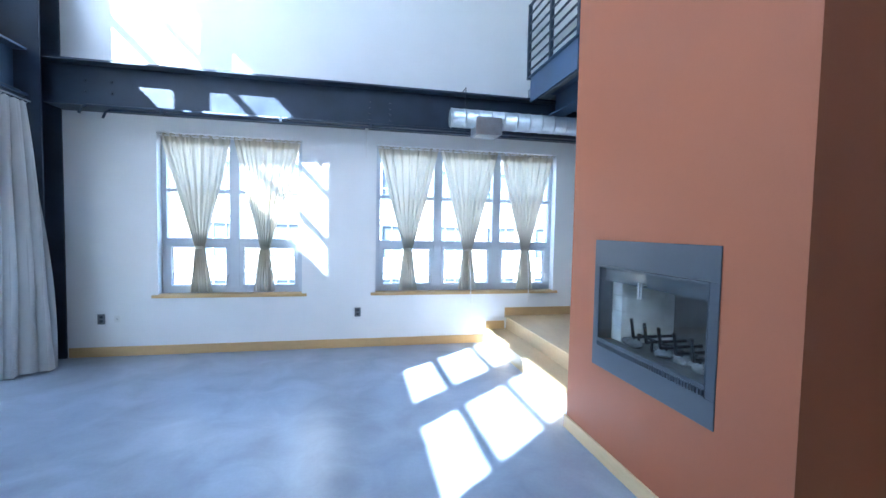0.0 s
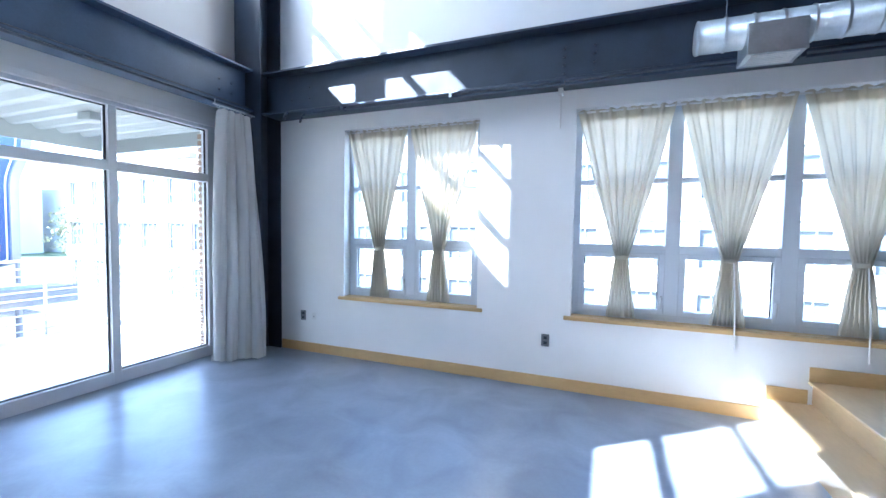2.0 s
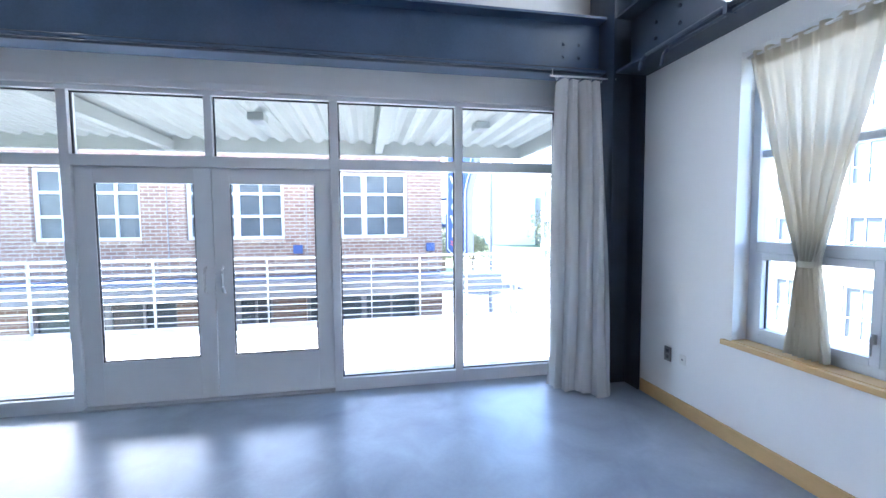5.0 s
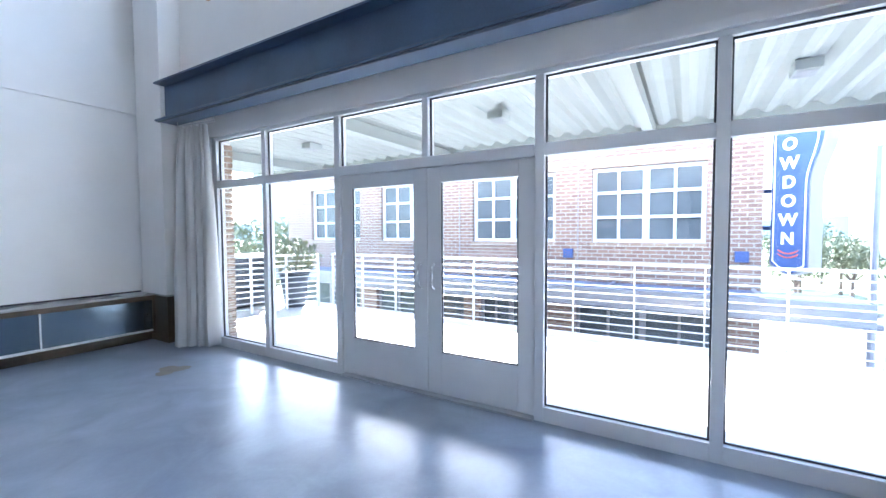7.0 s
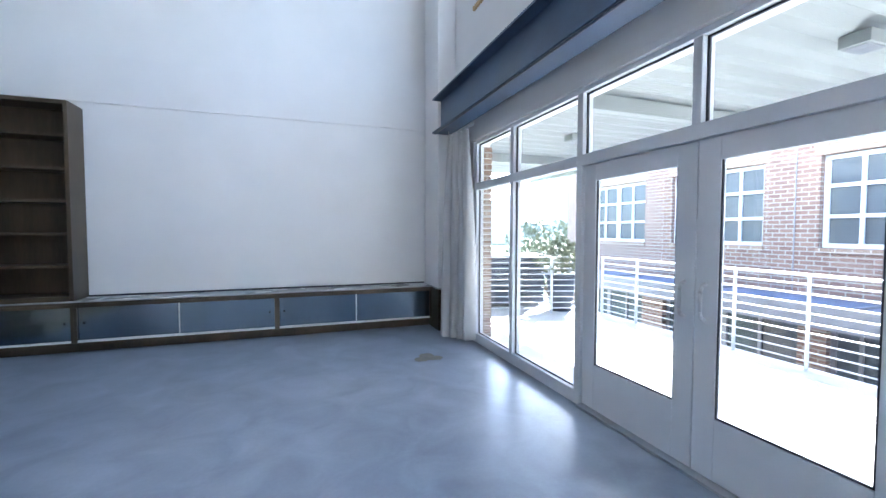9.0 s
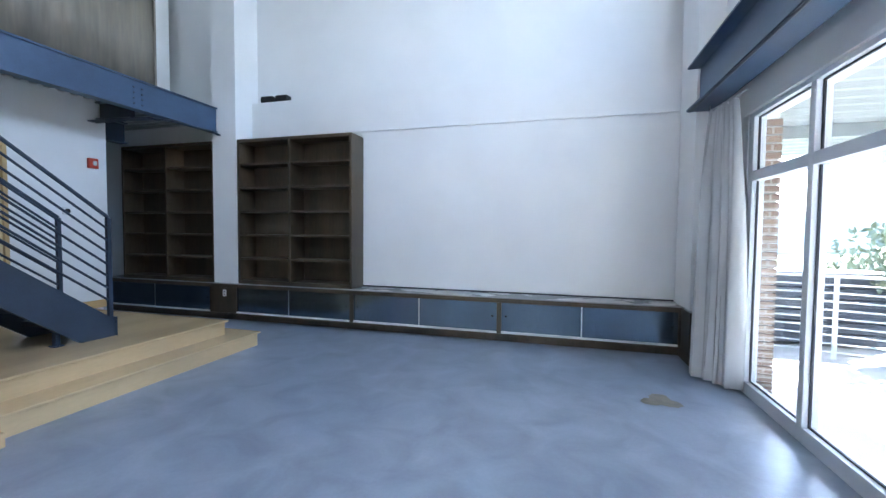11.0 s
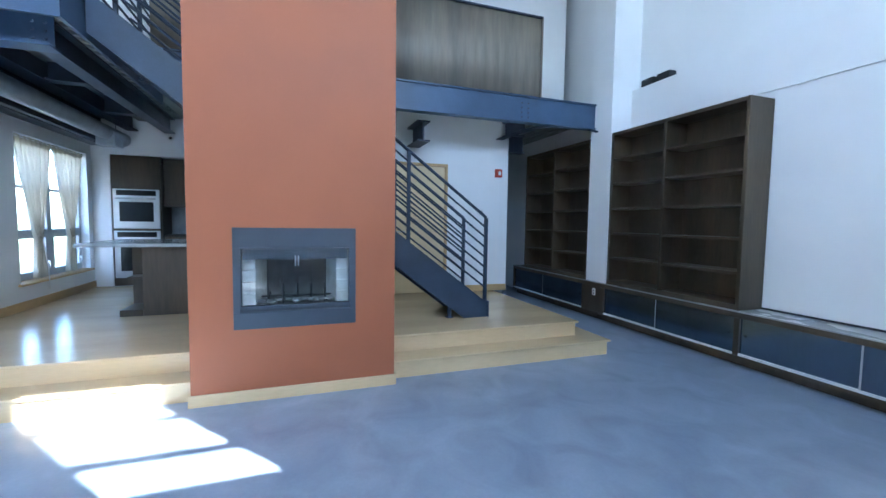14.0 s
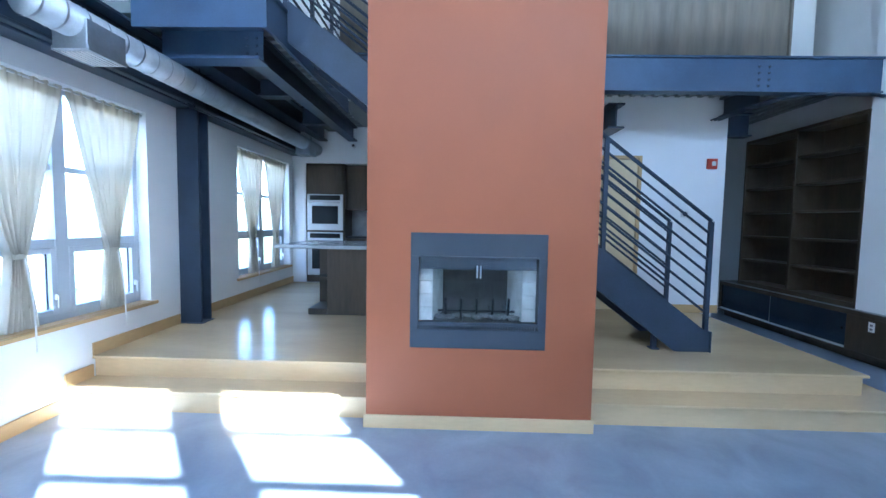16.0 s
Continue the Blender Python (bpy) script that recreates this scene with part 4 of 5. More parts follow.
        for a, b in zip(pts, pts[1:]):
            rod(bm, a, b, 0.011, 10)
        part("door_handle", bm, CHROME, d, "bright curved pull handle", True)


storefront()
# plaster reveal above the glazed front
solid("trim", WHITE, W - 0.01, W + 0.012, -0.80, 5.70, 2.602, 2.66, bevel=0.003, label="slim white trim above the glazed front", category="trim")


def upper_window(name, y0, y1, panes):
    t = thing(name, (W - 0.06, (y0 + y1) / 2, 4.30), "high window with glazing bars letting in the sun", "window", "", "structure")
    xa, xb = W - 0.072, W - 0.048
    rows = [(4.43, 4.79), (4.90, 5.40), (5.49, 5.93)]
    zs = [4.301, *[v for r in rows for v in r], 6.299]
    for i in range(0, len(zs), 2):
        bpart("glazing_bar", t, VINYL, xa, xb, y0 + 0.001, y1 - 0.001, zs[i], zs[i + 1], bevel=0.003)
    ys = [y0 + 0.001, *[v for p in panes for v in p], y1 - 0.001]
    for a, b in rows:
        for i in range(0, len(ys), 2):
            bpart("mullion", t, VINYL, xa, xb, ys[i], ys[i + 1], a, b)
        for p in panes:
            bpart("pane", t, GLASS, xa + 0.009, xa + 0.015, p[0], p[1], a, b)
    bpart("window_sill", t, MAPLE_TRIM, W - 0.045, W + 0.03, y0 - 0.05, y1 + 0.05, 4.25, 4.299, bevel=0.004)


upper_window("window_4", *UP[0], [(-0.42, 0.48), (0.93, 1.76)])
upper_window("window_5", *UP[1], [(3.44, 4.30), (4.58, 5.30)])


# ---- grey drapes ----
def drape(top0, top1, low0, low1, folds, seed):
    """A gathered drape; it hangs between two points of its rod and its hem runs between two points of the floor."""
    rnd = random.Random(seed)
    t0, t1, l0, l1 = (Vector((*p, 0)) for p in (top0, top1, low0, low1))
    mid = (l0 + l1) / 2
    t = thing("drape", (mid.x, mid.y, 0), "full-length grey linen drape hanging in deep folds on rings", "curtain", "grey drapes")
    zt, zb = 2.70, 0.012
    ph = [rnd.uniform(0, 6.28) for _ in range(6)]
    depth = [rnd.uniform(0.5, 1.2) for _ in range(folds + 2)]
    bm = bmesh.new()
    cols, rows_n, grid = folds * 22, 46, []
    for j in range(rows_n + 1):
        q = j / rows_n
        a, b = t0.lerp(l0, q ** 0.85), t1.lerp(l1, q ** 0.85)
        along = (b - a).normalized()
        out = Vector((along.y, -along.x, 0))
        pitch = (b - a).length / folds
        row = []
        for i in range(cols + 1):
            u = i / cols
            # folds merge and wander on their way down
            w = u * folds + 0.22 * math.sin(2.6 * q + 5 * u + ph[0]) * q + 0.12 * math.sin(11 * u + ph[1])
            k = max(0, min(folds, int(w)))
            dk = depth[k] + (depth[k + 1] - depth[k]) * (w - k if 0 < w < folds + 1 else 0)
            c = 2 * abs(math.sin(math.pi * w)) ** 0.75 - 1.1
            amp = (0.042 + 0.052 * min(1, q * 3.5)) * dk * (0.82 + 0.25 * math.sin(4.1 * q + 3 * u + ph[2]))
            crease = 0.013 * math.sin(4 * math.pi * w + ph[3] + 2 * q) + 0.004 * math.sin(9 * q + 23 * u + ph[4])
            p = a.lerp(b, u) + out * (amp * c + crease) - along * (0.20 * pitch * math.sin(4 * math.pi * w) * min(1, 0.4 + q))
            z = zt + (zb - zt) * q
            if j == 0:
                z += 0.022 * c
            if j == rows_n:
                z += 0.006 * (1 + math.sin(13 * u + ph[5]))
            row.append(bm.verts.new((p.x, p.y, z)))
        grid.append(row)
    for a, b in zip(grid, grid[1:]):
        for i in range(cols):
            bm.faces.new((a[i], a[i + 1], b[i + 1], b[i]))
    part("cloth", bm, DRAPE, t, "", True)
    for i in range(folds + 1):
        c = t0.lerp(t1, i / folds)
        bm = bmesh.new()
        r = 0.02
        for k in range(10):
            a0, a1 = k / 10 * 6.283, (k + 1) / 10 * 6.283
            rod(bm, (c.x + r * math.cos(a0), c.y, 2.725 + r * math.sin(a0)), (c.x + r * math.cos(a1), c.y, 2.725 + r * math.sin(a1)), 0.003, 5)
        part("ring", bm, CHROME, t)
    d = (t1 - t0).normalized()
    p, q = t0 - d * 0.06, t1 + d * 0.14
    bm = bmesh.new()
    rod(bm, (p.x, p.y, 2.738), (q.x, q.y, 2.738), 0.008, 8)
    for c in (p + d * 0.02, q - d * 0.02):
        rod(bm, (c.x, c.y, 2.738), (c.x, c.y, 2.792), 0.005, 6)
    tagged(link("curtain_rod", bm, CHROME, True), "short steel curtain rod hung under the beam", "curtain rod")


drape((-2.40, 5.33), (-2.40, 5.74), (-2.56, 5.32), (-2.17, 5.75), 4, 3)
drape((-2.58, -0.99), (-2.64, -0.52), (-2.46, -1.05), (-2.80, -0.62), 4, 8)


# ---- spiral duct ----
def duct():
    t = thing("spiral_duct", (4.4, 5.60, 2.80), "round galvanised spiral duct hung below the upper floor", "duct")
    y, z, r = 5.60, 2.84, 0.108
    x0, x1 = 1.92, 7.1
    bm = bmesh.new()
    rod(bm, (x0, y, z), (x1, y, z), r, 28)
    part("duct_pipe", bm, GALV, t, "", True)
    k = 0
    x = x0 + 0.01
    while x < x1:
        bm = bmesh.new()
        bmesh.ops.create_cone(bm, cap_ends=False, segments=28, radius1=r + 0.006, radius2=r + 0.006, depth=0.014, matrix=Matrix.Translation((x, y, z)) @ Matrix.Rotation(radians(90), 4, "Y") @ Matrix.Rotation(radians(4), 4, "X"))
        part("seam", bm, GALV, t, "", True)
        x += 0.16
    for xv in (2.36, 6.55):
        bm = bmesh.new()
        box(bm, xv - 0.16, xv + 0.16, y - 0.12, y + 0.12, z - 0.19, z + 0.01, 0.004)
        v = part("register_box", bm, GALV, t)
        bm = bmesh.new()
        for s in range(6):
            box(bm, xv - 0.13, xv + 0.13, y - 0.09 + s * 0.034, y - 0.08 + s * 0.034, z - 0.198, z - 0.191)
        part("grille", bm, WHITEPLASTIC, v)
        for a, b in (((xv - 0.16, xv + 0.16, y - 0.128, y - 0.121), 0), ((xv - 0.16, xv + 0.16, y + 0.121, y + 0.128), 0)):
            bpart("flange", t, GALV, *a, z - 0.195, z - 0.165)
    for xv in (2.1, 3.6, 5.2, 6.8):
        bm = bmesh.new()
        rod(bm, (xv, y, z + r), (xv, y, 3.40 if xv > 3.1 else 3.2), 0.005, 6)
        if xv < 3.1:
            rod(bm, (xv, y, 3.2), (xv, 5.83, 3.2), 0.005, 6)
        part("hanger", bm, STEEL, t)


duct()

# ---- kitchen ----
wall("wall_kitchen", WHITE, "x", EAST, EAST + 0.1, 4.0, N, 0.0, 3.3, [(4.4, 5.86, 0.3, 2.62)], "white kitchen wall round the built-in cabinets")
wall("wall_kitchen_return", WHITE, "y", 3.9, 4.0, 6.5, 9.0, 0.0, 3.3, [], "white kitchen return wall")
t = thing("oven_tower", (EAST + 0.3, 5.48, 0.36), "tall walnut cabinet with a built-in steel double oven", "oven")
bpart("body", t, WALNUT, EAST + 0.02, EAST + 0.6, 5.12, 5.855, 0.361, 2.615)
bpart("door", t, WALNUT, EAST - 0.002, EAST + 0.018, 5.13, 5.85, 2.06, 2.60, bevel=0.003)
for z0, z1 in ((1.36, 2.04), (0.50, 1.32)):
    f = bpart("oven_front", t, CHROME, EAST - 0.01, EAST + 0.018, 5.15, 5.83, z0, z1, bevel=0.004)
    bpart("oven_window", f, DARKGLASS, EAST - 0.014, EAST - 0.0105, 5.24, 5.74, z0 + 0.12, z1 - 0.22)
    bpart("control_panel", f, DARKGLASS, EAST - 0.014, EAST - 0.0105, 5.20, 5.78, z1 - 0.11, z1 - 0.02)
    bm = bmesh.new()
    rod(bm, (EAST - 0.05, 5.2, z1 - 0.16), (EAST - 0.05, 5.78, z1 - 0.16), 0.012, 8)
    for y in (5.24, 5.74):
        rod(bm, (EAST - 0.05, y, z1 - 0.16), (EAST - 0.009, y, z1 - 0.16), 0.008, 6)
    part("handle", bm, CHROME, f, "", True)
t = thing("kitchen_cabinet", (EAST + 0.3, 4.75, 0.36), "dark walnut wall and base cabinets beside the oven", "cabinet")
bpart("wall_unit", t, WALNUT, EAST + 0.1, EAST + 0.45, 4.42, 5.11, 1.75, 2.60, bevel=0.003)
bpart("base_unit", t, WALNUT, EAST + 0.1, EAST + 0.6, 4.42, 5.11, 0.361, 1.21, bevel=0.003)
bpart("worktop", t, BLACK, EAST + 0.07, EAST + 0.6, 4.42, 5.11, 1.212, 1.25, bevel=0.003)
bpart("splashback", t, STONE, EAST + 0.58, EAST + 0.6, 4.42, 5.11, 1.252, 1.745)
t = thing("kitchen_island", (5.1, 4.0, 0.36), "dark walnut kitchen island with an open end shelf", "kitchen island")
bpart("body", t, WALNUT, 4.55, 5.5, 3.1, 4.62, 0.361, 1.20, bevel=0.004)
bpart("plinth", t, WALNUT, 4.545, 5.5, 4.622, 4.86, 0.361, 0.44, bevel=0.004)
for z in (0.80,):
    bpart("shelf", t, WALNUT, 4.75, 5.5, 4.622, 4.84, z - 0.015, z + 0.015, bevel=0.002)
bpart("back_panel", t, WALNUT, 5.0, 5.5, 4.622, 4.86, 0.441, 1.2)
bm = bmesh.new()
box(bm, 4.40, 5.65, 3.0, 5.22, 1.203, 1.245, 0.006)
tagged(link("worktop", bm, STONE), "pale grey stone worktop overhanging the island", "worktop")
t = thing("smoke_detector", (EAST - 0.02, 4.95, 2.93), "small round white smoke detector on the kitchen wall", "detector")
bm = bmesh.new()
rod(bm, (EAST - 0.001, 4.95, 2.95), (EAST - 0.03, 4.95, 2.95), 0.05, 18)
part("housing", bm, WHITEPLASTIC, t)
bm = bmesh.new()
rod(bm, (EAST - 0.031, 4.95, 2.95), (EAST - 0.036, 4.95, 2.95), 0.025, 14)
part("dial", bm, BLACK, t)

# stain on the concrete
rnd = random.Random(5)
bm = bmesh.new()
c = bm.verts.new((-2.02, -0.19, 0.004))
ring = []
for i in range(28):
    a = i / 28 * 6.283
    r = 0.15 + 0.035 * math.sin(3 * a) + rnd.uniform(-0.015, 0.015)
    ring.append(bm.verts.new((-2.02 + r * math.cos(a), -0.19 + r * 0.9 * math.sin(a), 0.004)))
for i in range(28):
    bm.faces.new((c, ring[i], ring[(i + 1) % 28]))
tagged(link("floor_stain", bm, STAIN), "small ochre stain on the concrete floor", "stain")


# ---- balcony ----
DZ = -0.05
solid("balcony_floor", PAVER, -5.92, -3.05, -4.5, 6.45, -0.35, DZ, label="pale sunlit balcony floor", category="balcony")


def balcony_rail(a, b, posts, nbars=10):
    a, b = Vector(a), Vector(b)
    t = thing("balcony_rail", (a + b) / 2, "pale galvanised balcony railing with horizontal bars", "railing", "balcony railings")
    h = 1.04
    for i in range(posts):
        p = a.lerp(b, i / (posts - 1))
        bm = bmesh.new()
        box(bm, p.x - 0.025, p.x + 0.025, p.y - 0.008, p.y + 0.008, p.z, p.z + h)
        part("post", bm, RAILPAINT, t)
    for k in range(nbars):
        z = h * (k + 1) / nbars - 0.01
        bm = bmesh.new()
        rod(bm, a + Vector((0, 0, z)), b + Vector((0, 0, z)), 0.017 if k == nbars - 1 else 0.009, 8)
        part("top_rail" if k == nbars - 1 else "bar", bm, RAILPAINT, t)


balcony_rail((-5.8, -1.75, DZ), (-5.8, 6.17, DZ), 11)
balcony_rail((-5.75, 6.25, DZ), (-3.1, 6.25, DZ), 5)
balcony_rail((-5.6, -1.95, DZ), (-3.2, -2.75, DZ), 5)

# canopy of ribbed metal deck
bm = bmesh.new()
n, y0, y1 = 160, -4.5, 6.35
prof = []
for i in range(n + 1):
    y = y0 + (y1 - y0) * i / n
    prof.append((y, 2.85 if i % 4 in (0, 1) else 2.795))
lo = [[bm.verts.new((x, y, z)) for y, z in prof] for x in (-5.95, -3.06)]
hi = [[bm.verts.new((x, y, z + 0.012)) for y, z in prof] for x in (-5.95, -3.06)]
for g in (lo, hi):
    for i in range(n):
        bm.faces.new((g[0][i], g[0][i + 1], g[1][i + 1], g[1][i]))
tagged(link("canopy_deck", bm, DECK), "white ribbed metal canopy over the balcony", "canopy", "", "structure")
t = thing("canopy_frame", (-4.5, 1, 2.6), "white steel beams carrying the canopy", "canopy", "", "structure")
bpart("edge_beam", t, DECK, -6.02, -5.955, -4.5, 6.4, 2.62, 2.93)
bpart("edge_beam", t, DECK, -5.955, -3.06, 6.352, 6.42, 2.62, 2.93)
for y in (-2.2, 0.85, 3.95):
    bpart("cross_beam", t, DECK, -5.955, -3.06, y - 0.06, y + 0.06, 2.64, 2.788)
for y in (-0.6, 2.5, 5.2):
    f = thing("canopy_light", (-4.3, y, 2.70), "small pale box light under the canopy", "light", "canopy lights")
    bpart("housing", f, DECK, -4.42, -4.18, y - 0.09, y + 0.09, 2.70, 2.787, bevel=0.006)
    bpart("lens", f, GREYPLASTIC, -4.40, -4.20, y - 0.07, y + 0.07, 2.694, 2.6995)
# outer brick jambs beside the glazed front: single bricks at the visible ends
t = thing("brick_jamb_north", (-3.2, 5.75, DZ), "buff brick jamb outside the glazed front", "wall", "", "structure")
mesh = None
for side, ty in (("n", 5.605), ("s", -0.705)):
    if side == "s":
        t = thing("brick_jamb_south", (-3.2, -0.85, DZ), "buff brick jamb outside the glazed front", "wall", "", "structure")
    for k in range(34):
        for j in (1,):
            if mesh is None:
                bm = bmesh.new()
                box(bm, -0.067, 0.067, -0.014, 0.014, -0.033, 0.033, 0.003)
                ob = link("brick", bm, BUFF)
                mesh = ob.data
            else:
                ob = new("brick", mesh)
            ob.parent = t
            ob.matrix_parent_inverse = t.matrix_world.inverted()
            ob.matrix_basis = Matrix.Translation((-3.137 + 0.142 * j, ty + (0.002 if (k + j) % 2 else 0), DZ + 0.04 + k * 0.0765))


# ---- planter on the balcony ----
def leaf_cloud(bm, centre, radii, count, size, rnd):
    for _ in range(count):
        while True:
            p = Vector((rnd.uniform(-1, 1), rnd.uniform(-1, 1), rnd.uniform(-1, 1)))
            if 0.25 < p.length < 1 and noise.noise(p * 2.2 + Vector(centre)) > -0.18:
                break
        p = Vector(centre) + Vector((p.x * radii[0], p.y * radii[1], p.z * radii[2]))
        r = Euler((rnd.uniform(0, 6.28), rnd.uniform(0, 6.28), rnd.uniform(0, 6.28))).to_matrix()
        s = size * rnd.uniform(0.6, 1.3)
        bm.faces.new([bm.verts.new(p + r @ Vector(q)) for q in ((-s, 0, 0), (0, -s * 0.45, s * 0.1), (s, 0, 0), (0, s * 0.45, s * 0.1))])


rnd = random.Random(11)
t = thing("planter", (-5.35, -2.35, DZ), "dark tapered planter with a leafy green shrub", "planter")
bm = bmesh.new()
rod(bm, (-5.35, -2.35, DZ), (-5.35, -2.35, 0.62), 0.19, 20, 0.28)
rod(bm, (-5.35, -2.35, 0.60), (-5.35, -2.35, 0.66), 0.30, 20)
part("pot", bm, POT, t, "", True)
bm = bmesh.new()
leaf_cloud(bm, (-5.35, -2.35, 0.95), (0.5, 0.6, 0.36), 900, 0.05, rnd)
part("foliage", bm, LEAF, t)
bm = bmesh.new()
for i in range(7):
    rod(bm, (-5.35, -2.35, 0.6), (-5.35 + rnd.uniform(-.35, .35), -2.35 + rnd.uniform(-.4, .4), 1.1), 0.01, 6, 0.004)
part("stem", bm, BARK, t)
t = thing("planter_box", (-4.6, -3.3, DZ), "dark slatted planter box behind the railing", "planter")
for k in range(6):
    bpart("slat", t, POT, -5.4, -3.3, -3.6, -3.0, 0.0 + k * 0.155, 0.14 + k * 0.155, bevel=0.004)
bpart("rim", t, SIGNGREY, -5.45, -3.25, -3.65, -2.95, 0.93, 0.98, bevel=0.004)

# ---- brick building across the way ----
BXF = -8.5
GZ = -4.6


def part_window(parent, c, u0, u1, z0, z1, axis, cols, rows_z, mat):
    def b(a0, a1, p0, p1, q0, q1):
        return (a0, a1, p0, p1, q0, q1) if axis == "x" else (p0, p1, a0, a1, q0, q1)
    bm = bmesh.new()
    f = 0.07
    s = 1 if axis == "x" else -1
    lo, hi = sorted((c - s * 0.06, c - s * 0.0))
    for q in ((u0, u0 + f, z0, z1), (u1 - f, u1, z0, z1), (u0 + f, u1 - f, z0, z0 + f), (u0 + f, u1 - f, z1 - f, z1)):
        box(bm, *b(lo, hi, q[0], q[1], q[2], q[3]))
    for i in range(1, cols):
        u = u0 + (u1 - u0) * i / cols
        k = 0.06 if cols % 2 == 0 and i == cols // 2 else 0.025
        box(bm, *b(lo, hi, u - k, u + k, z0 + f, z1 - f))
    for r in rows_z:
        z = z0 + (z1 - z0) * r
        box(bm, *b(lo + 0.005, hi + 0.004 * s, u0 + f, u1 - f, z - 0.028, z + 0.028))
    w = part("window", bm, mat, parent)
    lo, hi = sorted((c - s * 0.05, c - s * 0.04))
    part("pane", (lambda m: (box(m, *b(lo, hi, u0 + f, u1 - f, z0 + f, z1 - f)), m)[1])(bmesh.new()), BLDGLASS, w)
    return w


bldg_wins = [(2.72, 4.66), (0.04, 1.98), (-2.72, -0.80), (-5.40, -3.46)]
shops = [(-6.0, -3.5), (-2.9, -0.2), (0.2, 1.7), (2.4, 4.9)]
BN, BS = 5.46, -6.45
t = thing("brick_building", (BXF - 4, -1, GZ), "red-brown brick building with large white framed windows", "building")
holes = [(a, b, 1.19, 2.66) for a, b in bldg_wins] + [(a, b, -2.9, 0.03) for a, b in shops]
w = wall("wall", BRICK, "x", BXF - 0.35, BXF, BS, BN, GZ, 3.15, holes)
for key in ("label", "category", "kind"):
    if key in w:
        del w[key]
w.parent, w.matrix_parent_inverse = t, t.matrix_world.inverted()
bpart("side_wall", t, BRICK, -19, BXF - 0.352, BN - 0.3, BN, GZ, 3.15)
bpart("side_wall", t, BRICK, -19, BXF - 0.352, BS, BS + 0.3, GZ, 3.15)
bpart("roof", t, SIGNGREY, -19, BXF - 0.35, BS + 0.3, BN - 0.3, 2.95, 3.08)
bpart("back_wall", t, BRICK, -19.3, -19, BS, BN, GZ, 3.15)
bpart("inner_floor", t, PAVING, -19, BXF - 0.36, BS + 0.3, BN - 0.3, 0.0, 0.2)
for a, b in bldg_wins:
    part_window(t, BXF - 0.10, a + 0.001, b - 0.001, 1.191, 2.659, "x", 4, (0.34, 0.67), VINYL)
    bpart("sill", t, BUFF, BXF - 0.08, BXF + 0.03, a - 0.02, b + 0.02, 1.115, 1.188)
    bpart("lintel", t, BUFF, BXF + 0.002, BXF + 0.012, a - 0.1, b + 0.1, 2.664, 2.86)
    bpart("blind", t, STUCCO, BXF - 0.145, BXF - 0.141, a + 0.09, b - 0.09, 2.24, 2.36, label="half-drawn pale blind")
for a, b in shops:
    part_window(t, BXF - 0.12, a + 0.001, b - 0.001, -2.899, 0.029, "x", 4, (0.6,), SIGNGREY)
bpart("awning", t, AWNING, BXF + 0.002, BXF + 1.05, BS, BN + 1.1, 0.14, 0.40, bevel=0.01, label="flat blue-grey awning over the shopfronts")
bpart("awning_lip", t, SIGNGREY, BXF + 1.052, BXF + 1.08, BS, BN + 1.1, 0.10, 0.42)
for k in range(6):
    y = BS + 0.8 + k * 2.2
    bpart("awning_rib", t, SIGNGREY, BXF + 0.01, BXF + 1.04, y - 0.03, y + 0.03, 0.402, 0.43)
for y in (2.26, 5.18):
    bpart("wall_bracket", t, SIGNBLUE, BXF + 0.002, BXF + 0.06, y - 0.10, y + 0.10, 0.87, 1.06, bevel=0.01)
for y in (2.45, -0.3):
    bpart("downpipe", t, SIGNGREY, BXF + 0.002, BXF + 0.012, y - 0.008, y + 0.008, 0.45, 3.1)

# vertical blade sign
t = thing("blade_sign", (-8.5, 5.79, 0.6), "tall blue vertical sign with white letters and curved edge", "sign")
yc = 5.78
bm = bmesh.new()
pts = []
for i in range(21):
    z = 0.72 + (4.4 - 0.72) * i / 20
    e = 6.12 + (0.22 * (0.5 - 0.5 * math.cos(min(1, max(0, (z - 2.2) / 0.9)) * math.pi)))
    pts.append((-8.42, e, z))
outline = [(-8.42, 5.46, 4.4), (-8.42, 5.46, 0.78), (-8.42, 5.62, 0.66), (-8.42, 5.80, 0.60), (-8.42, 5.98, 0.66)] + pts
extrude_poly(bm, outline, (-0.30, 0, 0))
part("cabinet", bm, SIGNGREY, t, "grey sign cabinet")
bm = bmesh.new()
mid = Vector((-8.42, 5.79, 2.4))
inner = [(p[0] + 0.002, 5.79 + (p[1] - 5.79) * 0.94, 2.4 + (p[2] - 2.4) * 0.985) for p in outline]
extrude_poly(bm, inner, (0.012, 0, 0))
part("face", bm, SIGNBLUE, t, "blue enamel face")
bm = bmesh.new()
ol = [Vector((-8.404, 5.79 + (p[1] - 5.79) * 0.80, 2.4 + (p[2] - 2.4) * 0.96)) for p in outline]
for a, b in zip(ol[:-1], ol[1:]):
    rod(bm, a, b, 0.013, 6)
part("tube_outline", bm, SIGNWHITE, t)
bm = bmesh.new()
for k, dz in enumerate((0.92, 0.99)):
    for i in range(8):
        f0, f1 = i / 8, (i + 1) / 8
        rod(bm, (-8.402, 5.62 + 0.34 * f0, dz + 0.06 * (2 * f0 - 1) ** 2), (-8.402, 5.62 + 0.34 * f1, dz + 0.06 * (2 * f1 - 1) ** 2), 0.012, 6)
part("tube_curve", bm, SIGNRED, t)
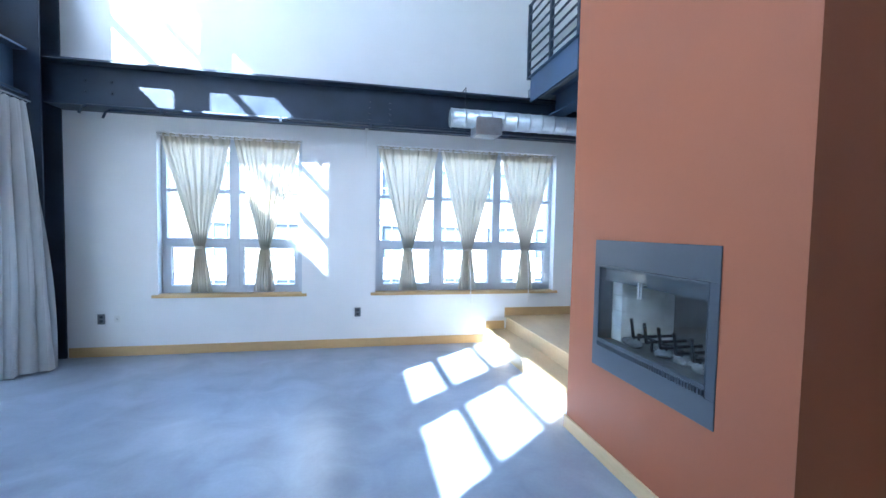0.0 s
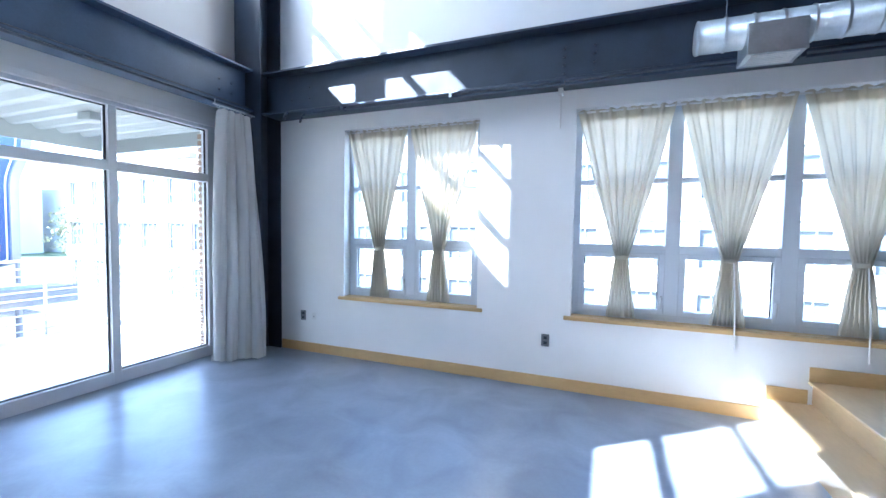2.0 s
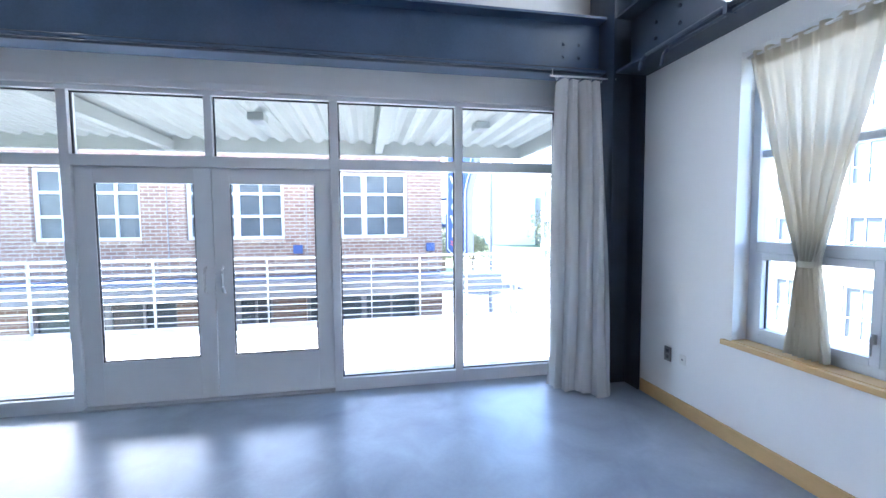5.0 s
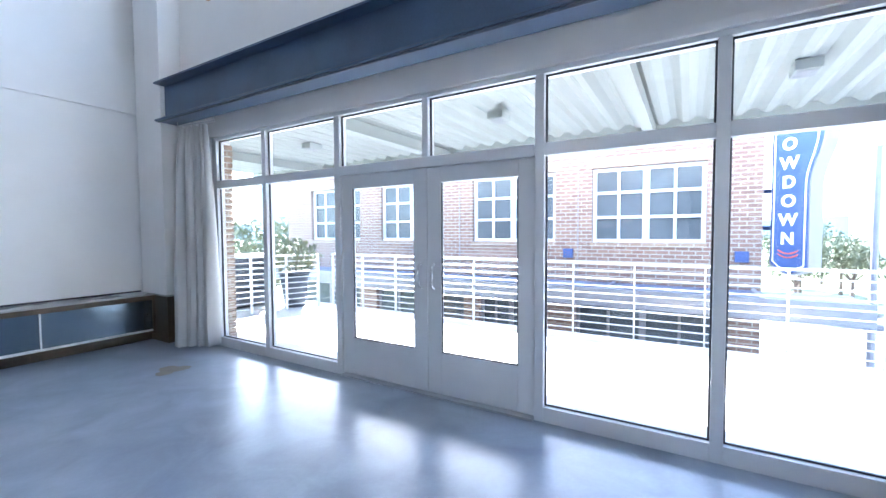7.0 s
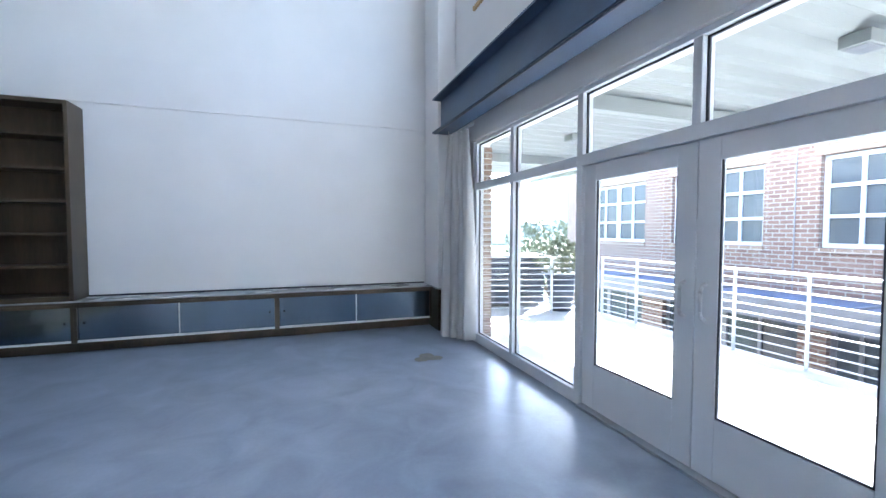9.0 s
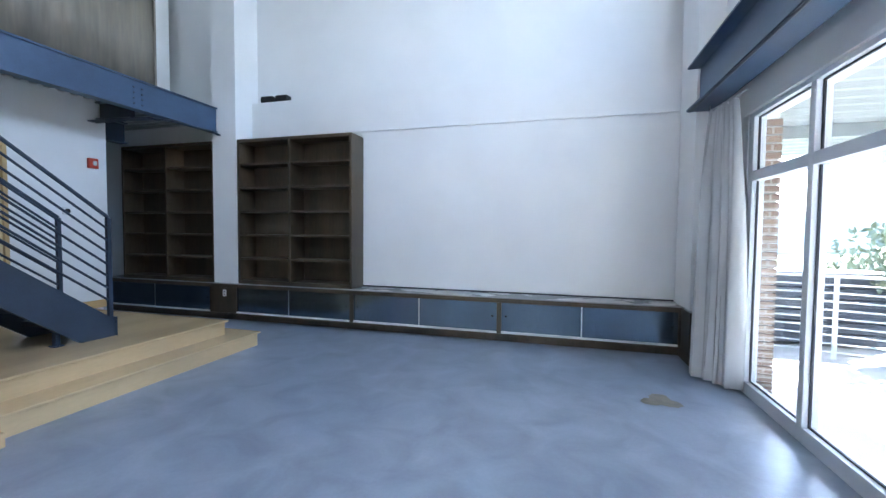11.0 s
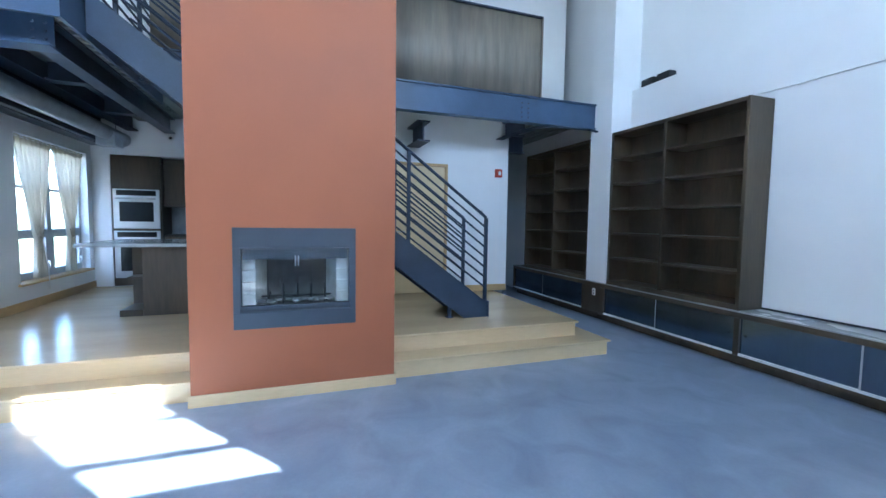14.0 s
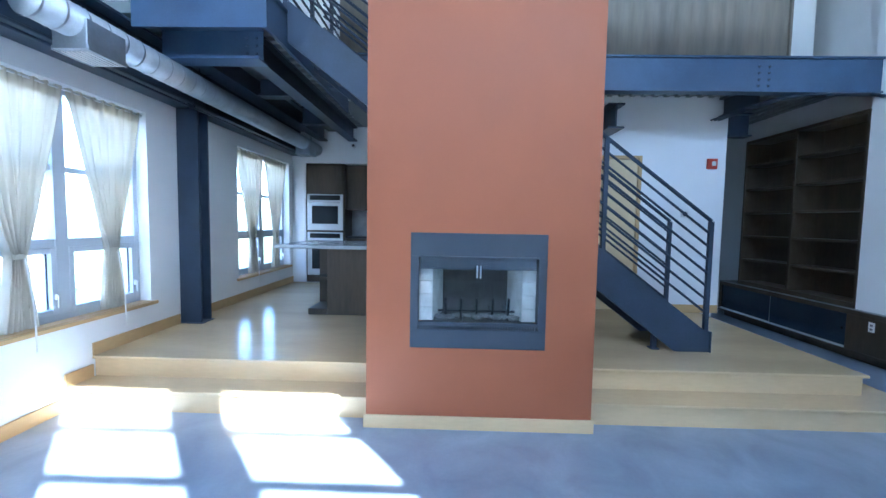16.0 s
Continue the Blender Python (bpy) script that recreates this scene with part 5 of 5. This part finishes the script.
for i, ch in enumerate("NWODWOL"):
    cu = bpy.data.curves.new("letter", "FONT")
    cu.body, cu.size, cu.extrude, cu.align_x, cu.offset = ch, 0.30, 0.01, "CENTER", 0.008
    tmp = bpy.data.objects.new("letter", cu)
    me = bpy.data.meshes.new_from_object(tmp)
    bpy.data.objects.remove(tmp)
    me.materials.append(SIGNWHITE)
    ob = new("letter", me)
    ob.parent = t
    ob.matrix_parent_inverse = t.matrix_world.inverted()
    ob.matrix_basis = pose(-8.398, 5.78, 1.16 + i * 0.335, 90, 0, 90)
for z in (1.45, 2.15, 3.4):
    bpart("arm", t, SIGNBLUE, -8.64, -8.56, 4.90, 5.458, z - 0.04, z + 0.04)
t.matrix_basis = Matrix.Translation((-8.42, 5.83, 0.69)) @ Matrix.Rotation(radians(-45), 4, "Z") @ Matrix.Scale(0.90, 4)

# ---- street, ground and distance ----
bm = bmesh.new()
v = [bm.verts.new(p) for p in ((-900, -900, GZ - 0.02), (900, -900, GZ - 0.02), (900, 900, GZ - 0.02), (-900, 900, GZ - 0.02))]
bm.faces.new(v)
tagged(link("ground", bm, GRASS), "dry green open ground reaching to the horizon", "ground", "", "structure")
solid("road", ASPHALT, -40, 60, 9, 18, GZ - 0.02, GZ + 0.02, label="grey asphalt street below", category="road")
solid("pavement", PAVING, -60, 60, 6.5, 9, GZ - 0.02, GZ + 0.14, label="pale paved walk below the balcony", category="pavement")
solid("pavement_lane", PAVING, -8.45, -3.05, -60, 6.5, GZ - 0.02, GZ + 0.10, label="pale paved lane between the buildings", category="pavement")
solid("pavement_far", PAVING, -60, 60, 18, 23.9, GZ - 0.02, GZ + 0.14, label="pale paved walk across the street", category="pavement")
solid("wall_lower", BUFF, -3.3, -3.06, -4.5, 6.45, GZ, -0.36, label="buff brick wall below the balcony", category="wall")


def facade_south(name, x0, x1, y, top, mat, cols, label):
    t = thing(name, ((x0 + x1) / 2, y + 4, GZ), label, "building")
    pitch = (x1 - x0) / cols
    levels = [(-3.6, -1.3), (-0.2, 1.7), (3.0, 4.9), (6.1, 8.0)]
    levels = [l for l in levels if l[1] < top - 0.5]
    holes = []
    for i in range(cols):
        c = x0 + pitch * (i + 0.5)
        for a, b in levels:
            holes.append((c - pitch * 0.30, c + pitch * 0.30, a, b))
    w = wall("wall", mat, "y", y, y + 0.4, x0, x1, GZ, top, holes)
    for key in ("label", "category", "kind"):
        if key in w:
            del w[key]
    w.parent, w.matrix_parent_inverse = t, t.matrix_world.inverted()
    for h in holes:
        part_window(t, y + 0.14, h[0] + 0.002, h[1] - 0.002, h[2] + 0.002, h[3] - 0.002, "y", 3, (0.4,), VINYL)
    bpart("roof", t, SIGNGREY, x0, x1, y + 0.4, y + 9, top - 0.4, top - 0.2)
    bpart("parapet", t, mat, x0 - 0.1, x1 + 0.1, y - 0.12, y + 0.5, top + 0.002, top + 0.35)
    for x in (x0, x1 - 0.3):
        bpart("side_wall", t, mat, x, x + 0.3, y + 0.402, y + 9, GZ, top)
    for a, b in levels[:-1]:
        bpart("string_course", t, PAVING, x0 - 0.02, x1 + 0.02, y - 0.08, y - 0.002, b + 0.35, b + 0.55)


facade_south("office_building", -17.0, 20.0, 24.0, 9.2, STUCCO, 12, "cream rendered office building with rows of windows")
facade_south("office_building", -40.0, -25.4, 22.0, 6.2, STUCCO, 5, "cream rendered low building with square windows")
facade_south("corner_building", -25.2, -19.5, 21.5, 5.6, STUCCO_PINK, 2, "rose-beige rendered building with a wide window")


def tree(x, y, h, seed):
    rnd = random.Random(seed)
    t = thing("tree", (x, y, GZ), "leafy green street tree with an uneven crown", "tree", "street trees")
    bm = bmesh.new()
    rod(bm, (x, y, GZ), (x, y, GZ + h * 0.5), 0.16, 8, 0.10)
    ends = []
    for i in range(6):
        a = i / 6 * 6.28 + rnd.uniform(-.3, .3)
        e = Vector((x + math.cos(a) * h * 0.22, y + math.sin(a) * h * 0.22, GZ + h * rnd.uniform(0.6, 0.85)))
        rod(bm, (x, y, GZ + h * 0.42), e, 0.07, 6, 0.025)
        ends.append(e)
    part("trunk", bm, BARK, t)
    bm = bmesh.new()
    for e in ends:
        leaf_cloud(bm, e, (h * 0.2, h * 0.2, h * 0.17), 260, 0.16, rnd)
    leaf_cloud(bm, (x, y, GZ + h * 0.85), (h * 0.22, h * 0.22, h * 0.2), 320, 0.16, rnd)
    part("crown", bm, LEAF, t)


for i, (x, y, h) in enumerate(((-40, 14.5, 5.2), (-45, 12.5, 5.6), (-49, 16, 5.6), (-38, 11, 4.8), (-54, 14, 6), (-60, 17, 6.5), (-58, 10, 6), (-13, -14, 6.5), (-18, -18, 7), (-24, -13, 7.5), (-40, 24, 8), (-30, -22, 8))):
    tree(x, y, h, 40 + i)
t = thing("street_lamp", (-13.5, 8.2, GZ), "slim dark street lamp beside the walk", "street lamp")
bm = bmesh.new()
rod(bm, (-13.5, 8.2, GZ), (-13.5, 8.2, 3.4), 0.09, 10, 0.06)
part("pole", bm, SIGNGREY, t)
bm = bmesh.new()
rod(bm, (-13.5, 8.2, 3.38), (-13.5, 9.2, 3.45), 0.03, 8)
box(bm, -13.62, -13.38, 9.0, 9.6, 3.40, 3.50, 0.02)
part("lamp_head", bm, SIGNGREY, t)
# distant blocks and hills, with the haze painted into their pale greys
rnd = random.Random(21)
HAZE = material("haze_tinted_far_masonry", (0.52, 0.52, 0.52), 0.9, var=0.06, scale=0.05, fine=0.4)
HILL = material("haze_tinted_far_woods", (0.30, 0.33, 0.32), 0.95, var=0.2, scale=0.03, fine=0.3)
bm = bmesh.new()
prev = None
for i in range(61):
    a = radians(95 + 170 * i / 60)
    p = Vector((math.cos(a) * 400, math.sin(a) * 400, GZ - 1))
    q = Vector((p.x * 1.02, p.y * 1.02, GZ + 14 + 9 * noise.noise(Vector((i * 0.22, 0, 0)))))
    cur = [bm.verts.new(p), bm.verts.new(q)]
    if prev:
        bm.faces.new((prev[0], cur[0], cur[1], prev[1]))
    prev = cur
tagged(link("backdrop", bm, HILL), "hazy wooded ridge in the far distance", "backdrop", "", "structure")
for i in range(14):
    a = radians(118 + i * 11 + rnd.uniform(-4, 4))
    d = rnd.uniform(120, 230)
    x, y = math.cos(a) * d, math.sin(a) * d
    w, h = rnd.uniform(8, 16), rnd.uniform(10, 26)
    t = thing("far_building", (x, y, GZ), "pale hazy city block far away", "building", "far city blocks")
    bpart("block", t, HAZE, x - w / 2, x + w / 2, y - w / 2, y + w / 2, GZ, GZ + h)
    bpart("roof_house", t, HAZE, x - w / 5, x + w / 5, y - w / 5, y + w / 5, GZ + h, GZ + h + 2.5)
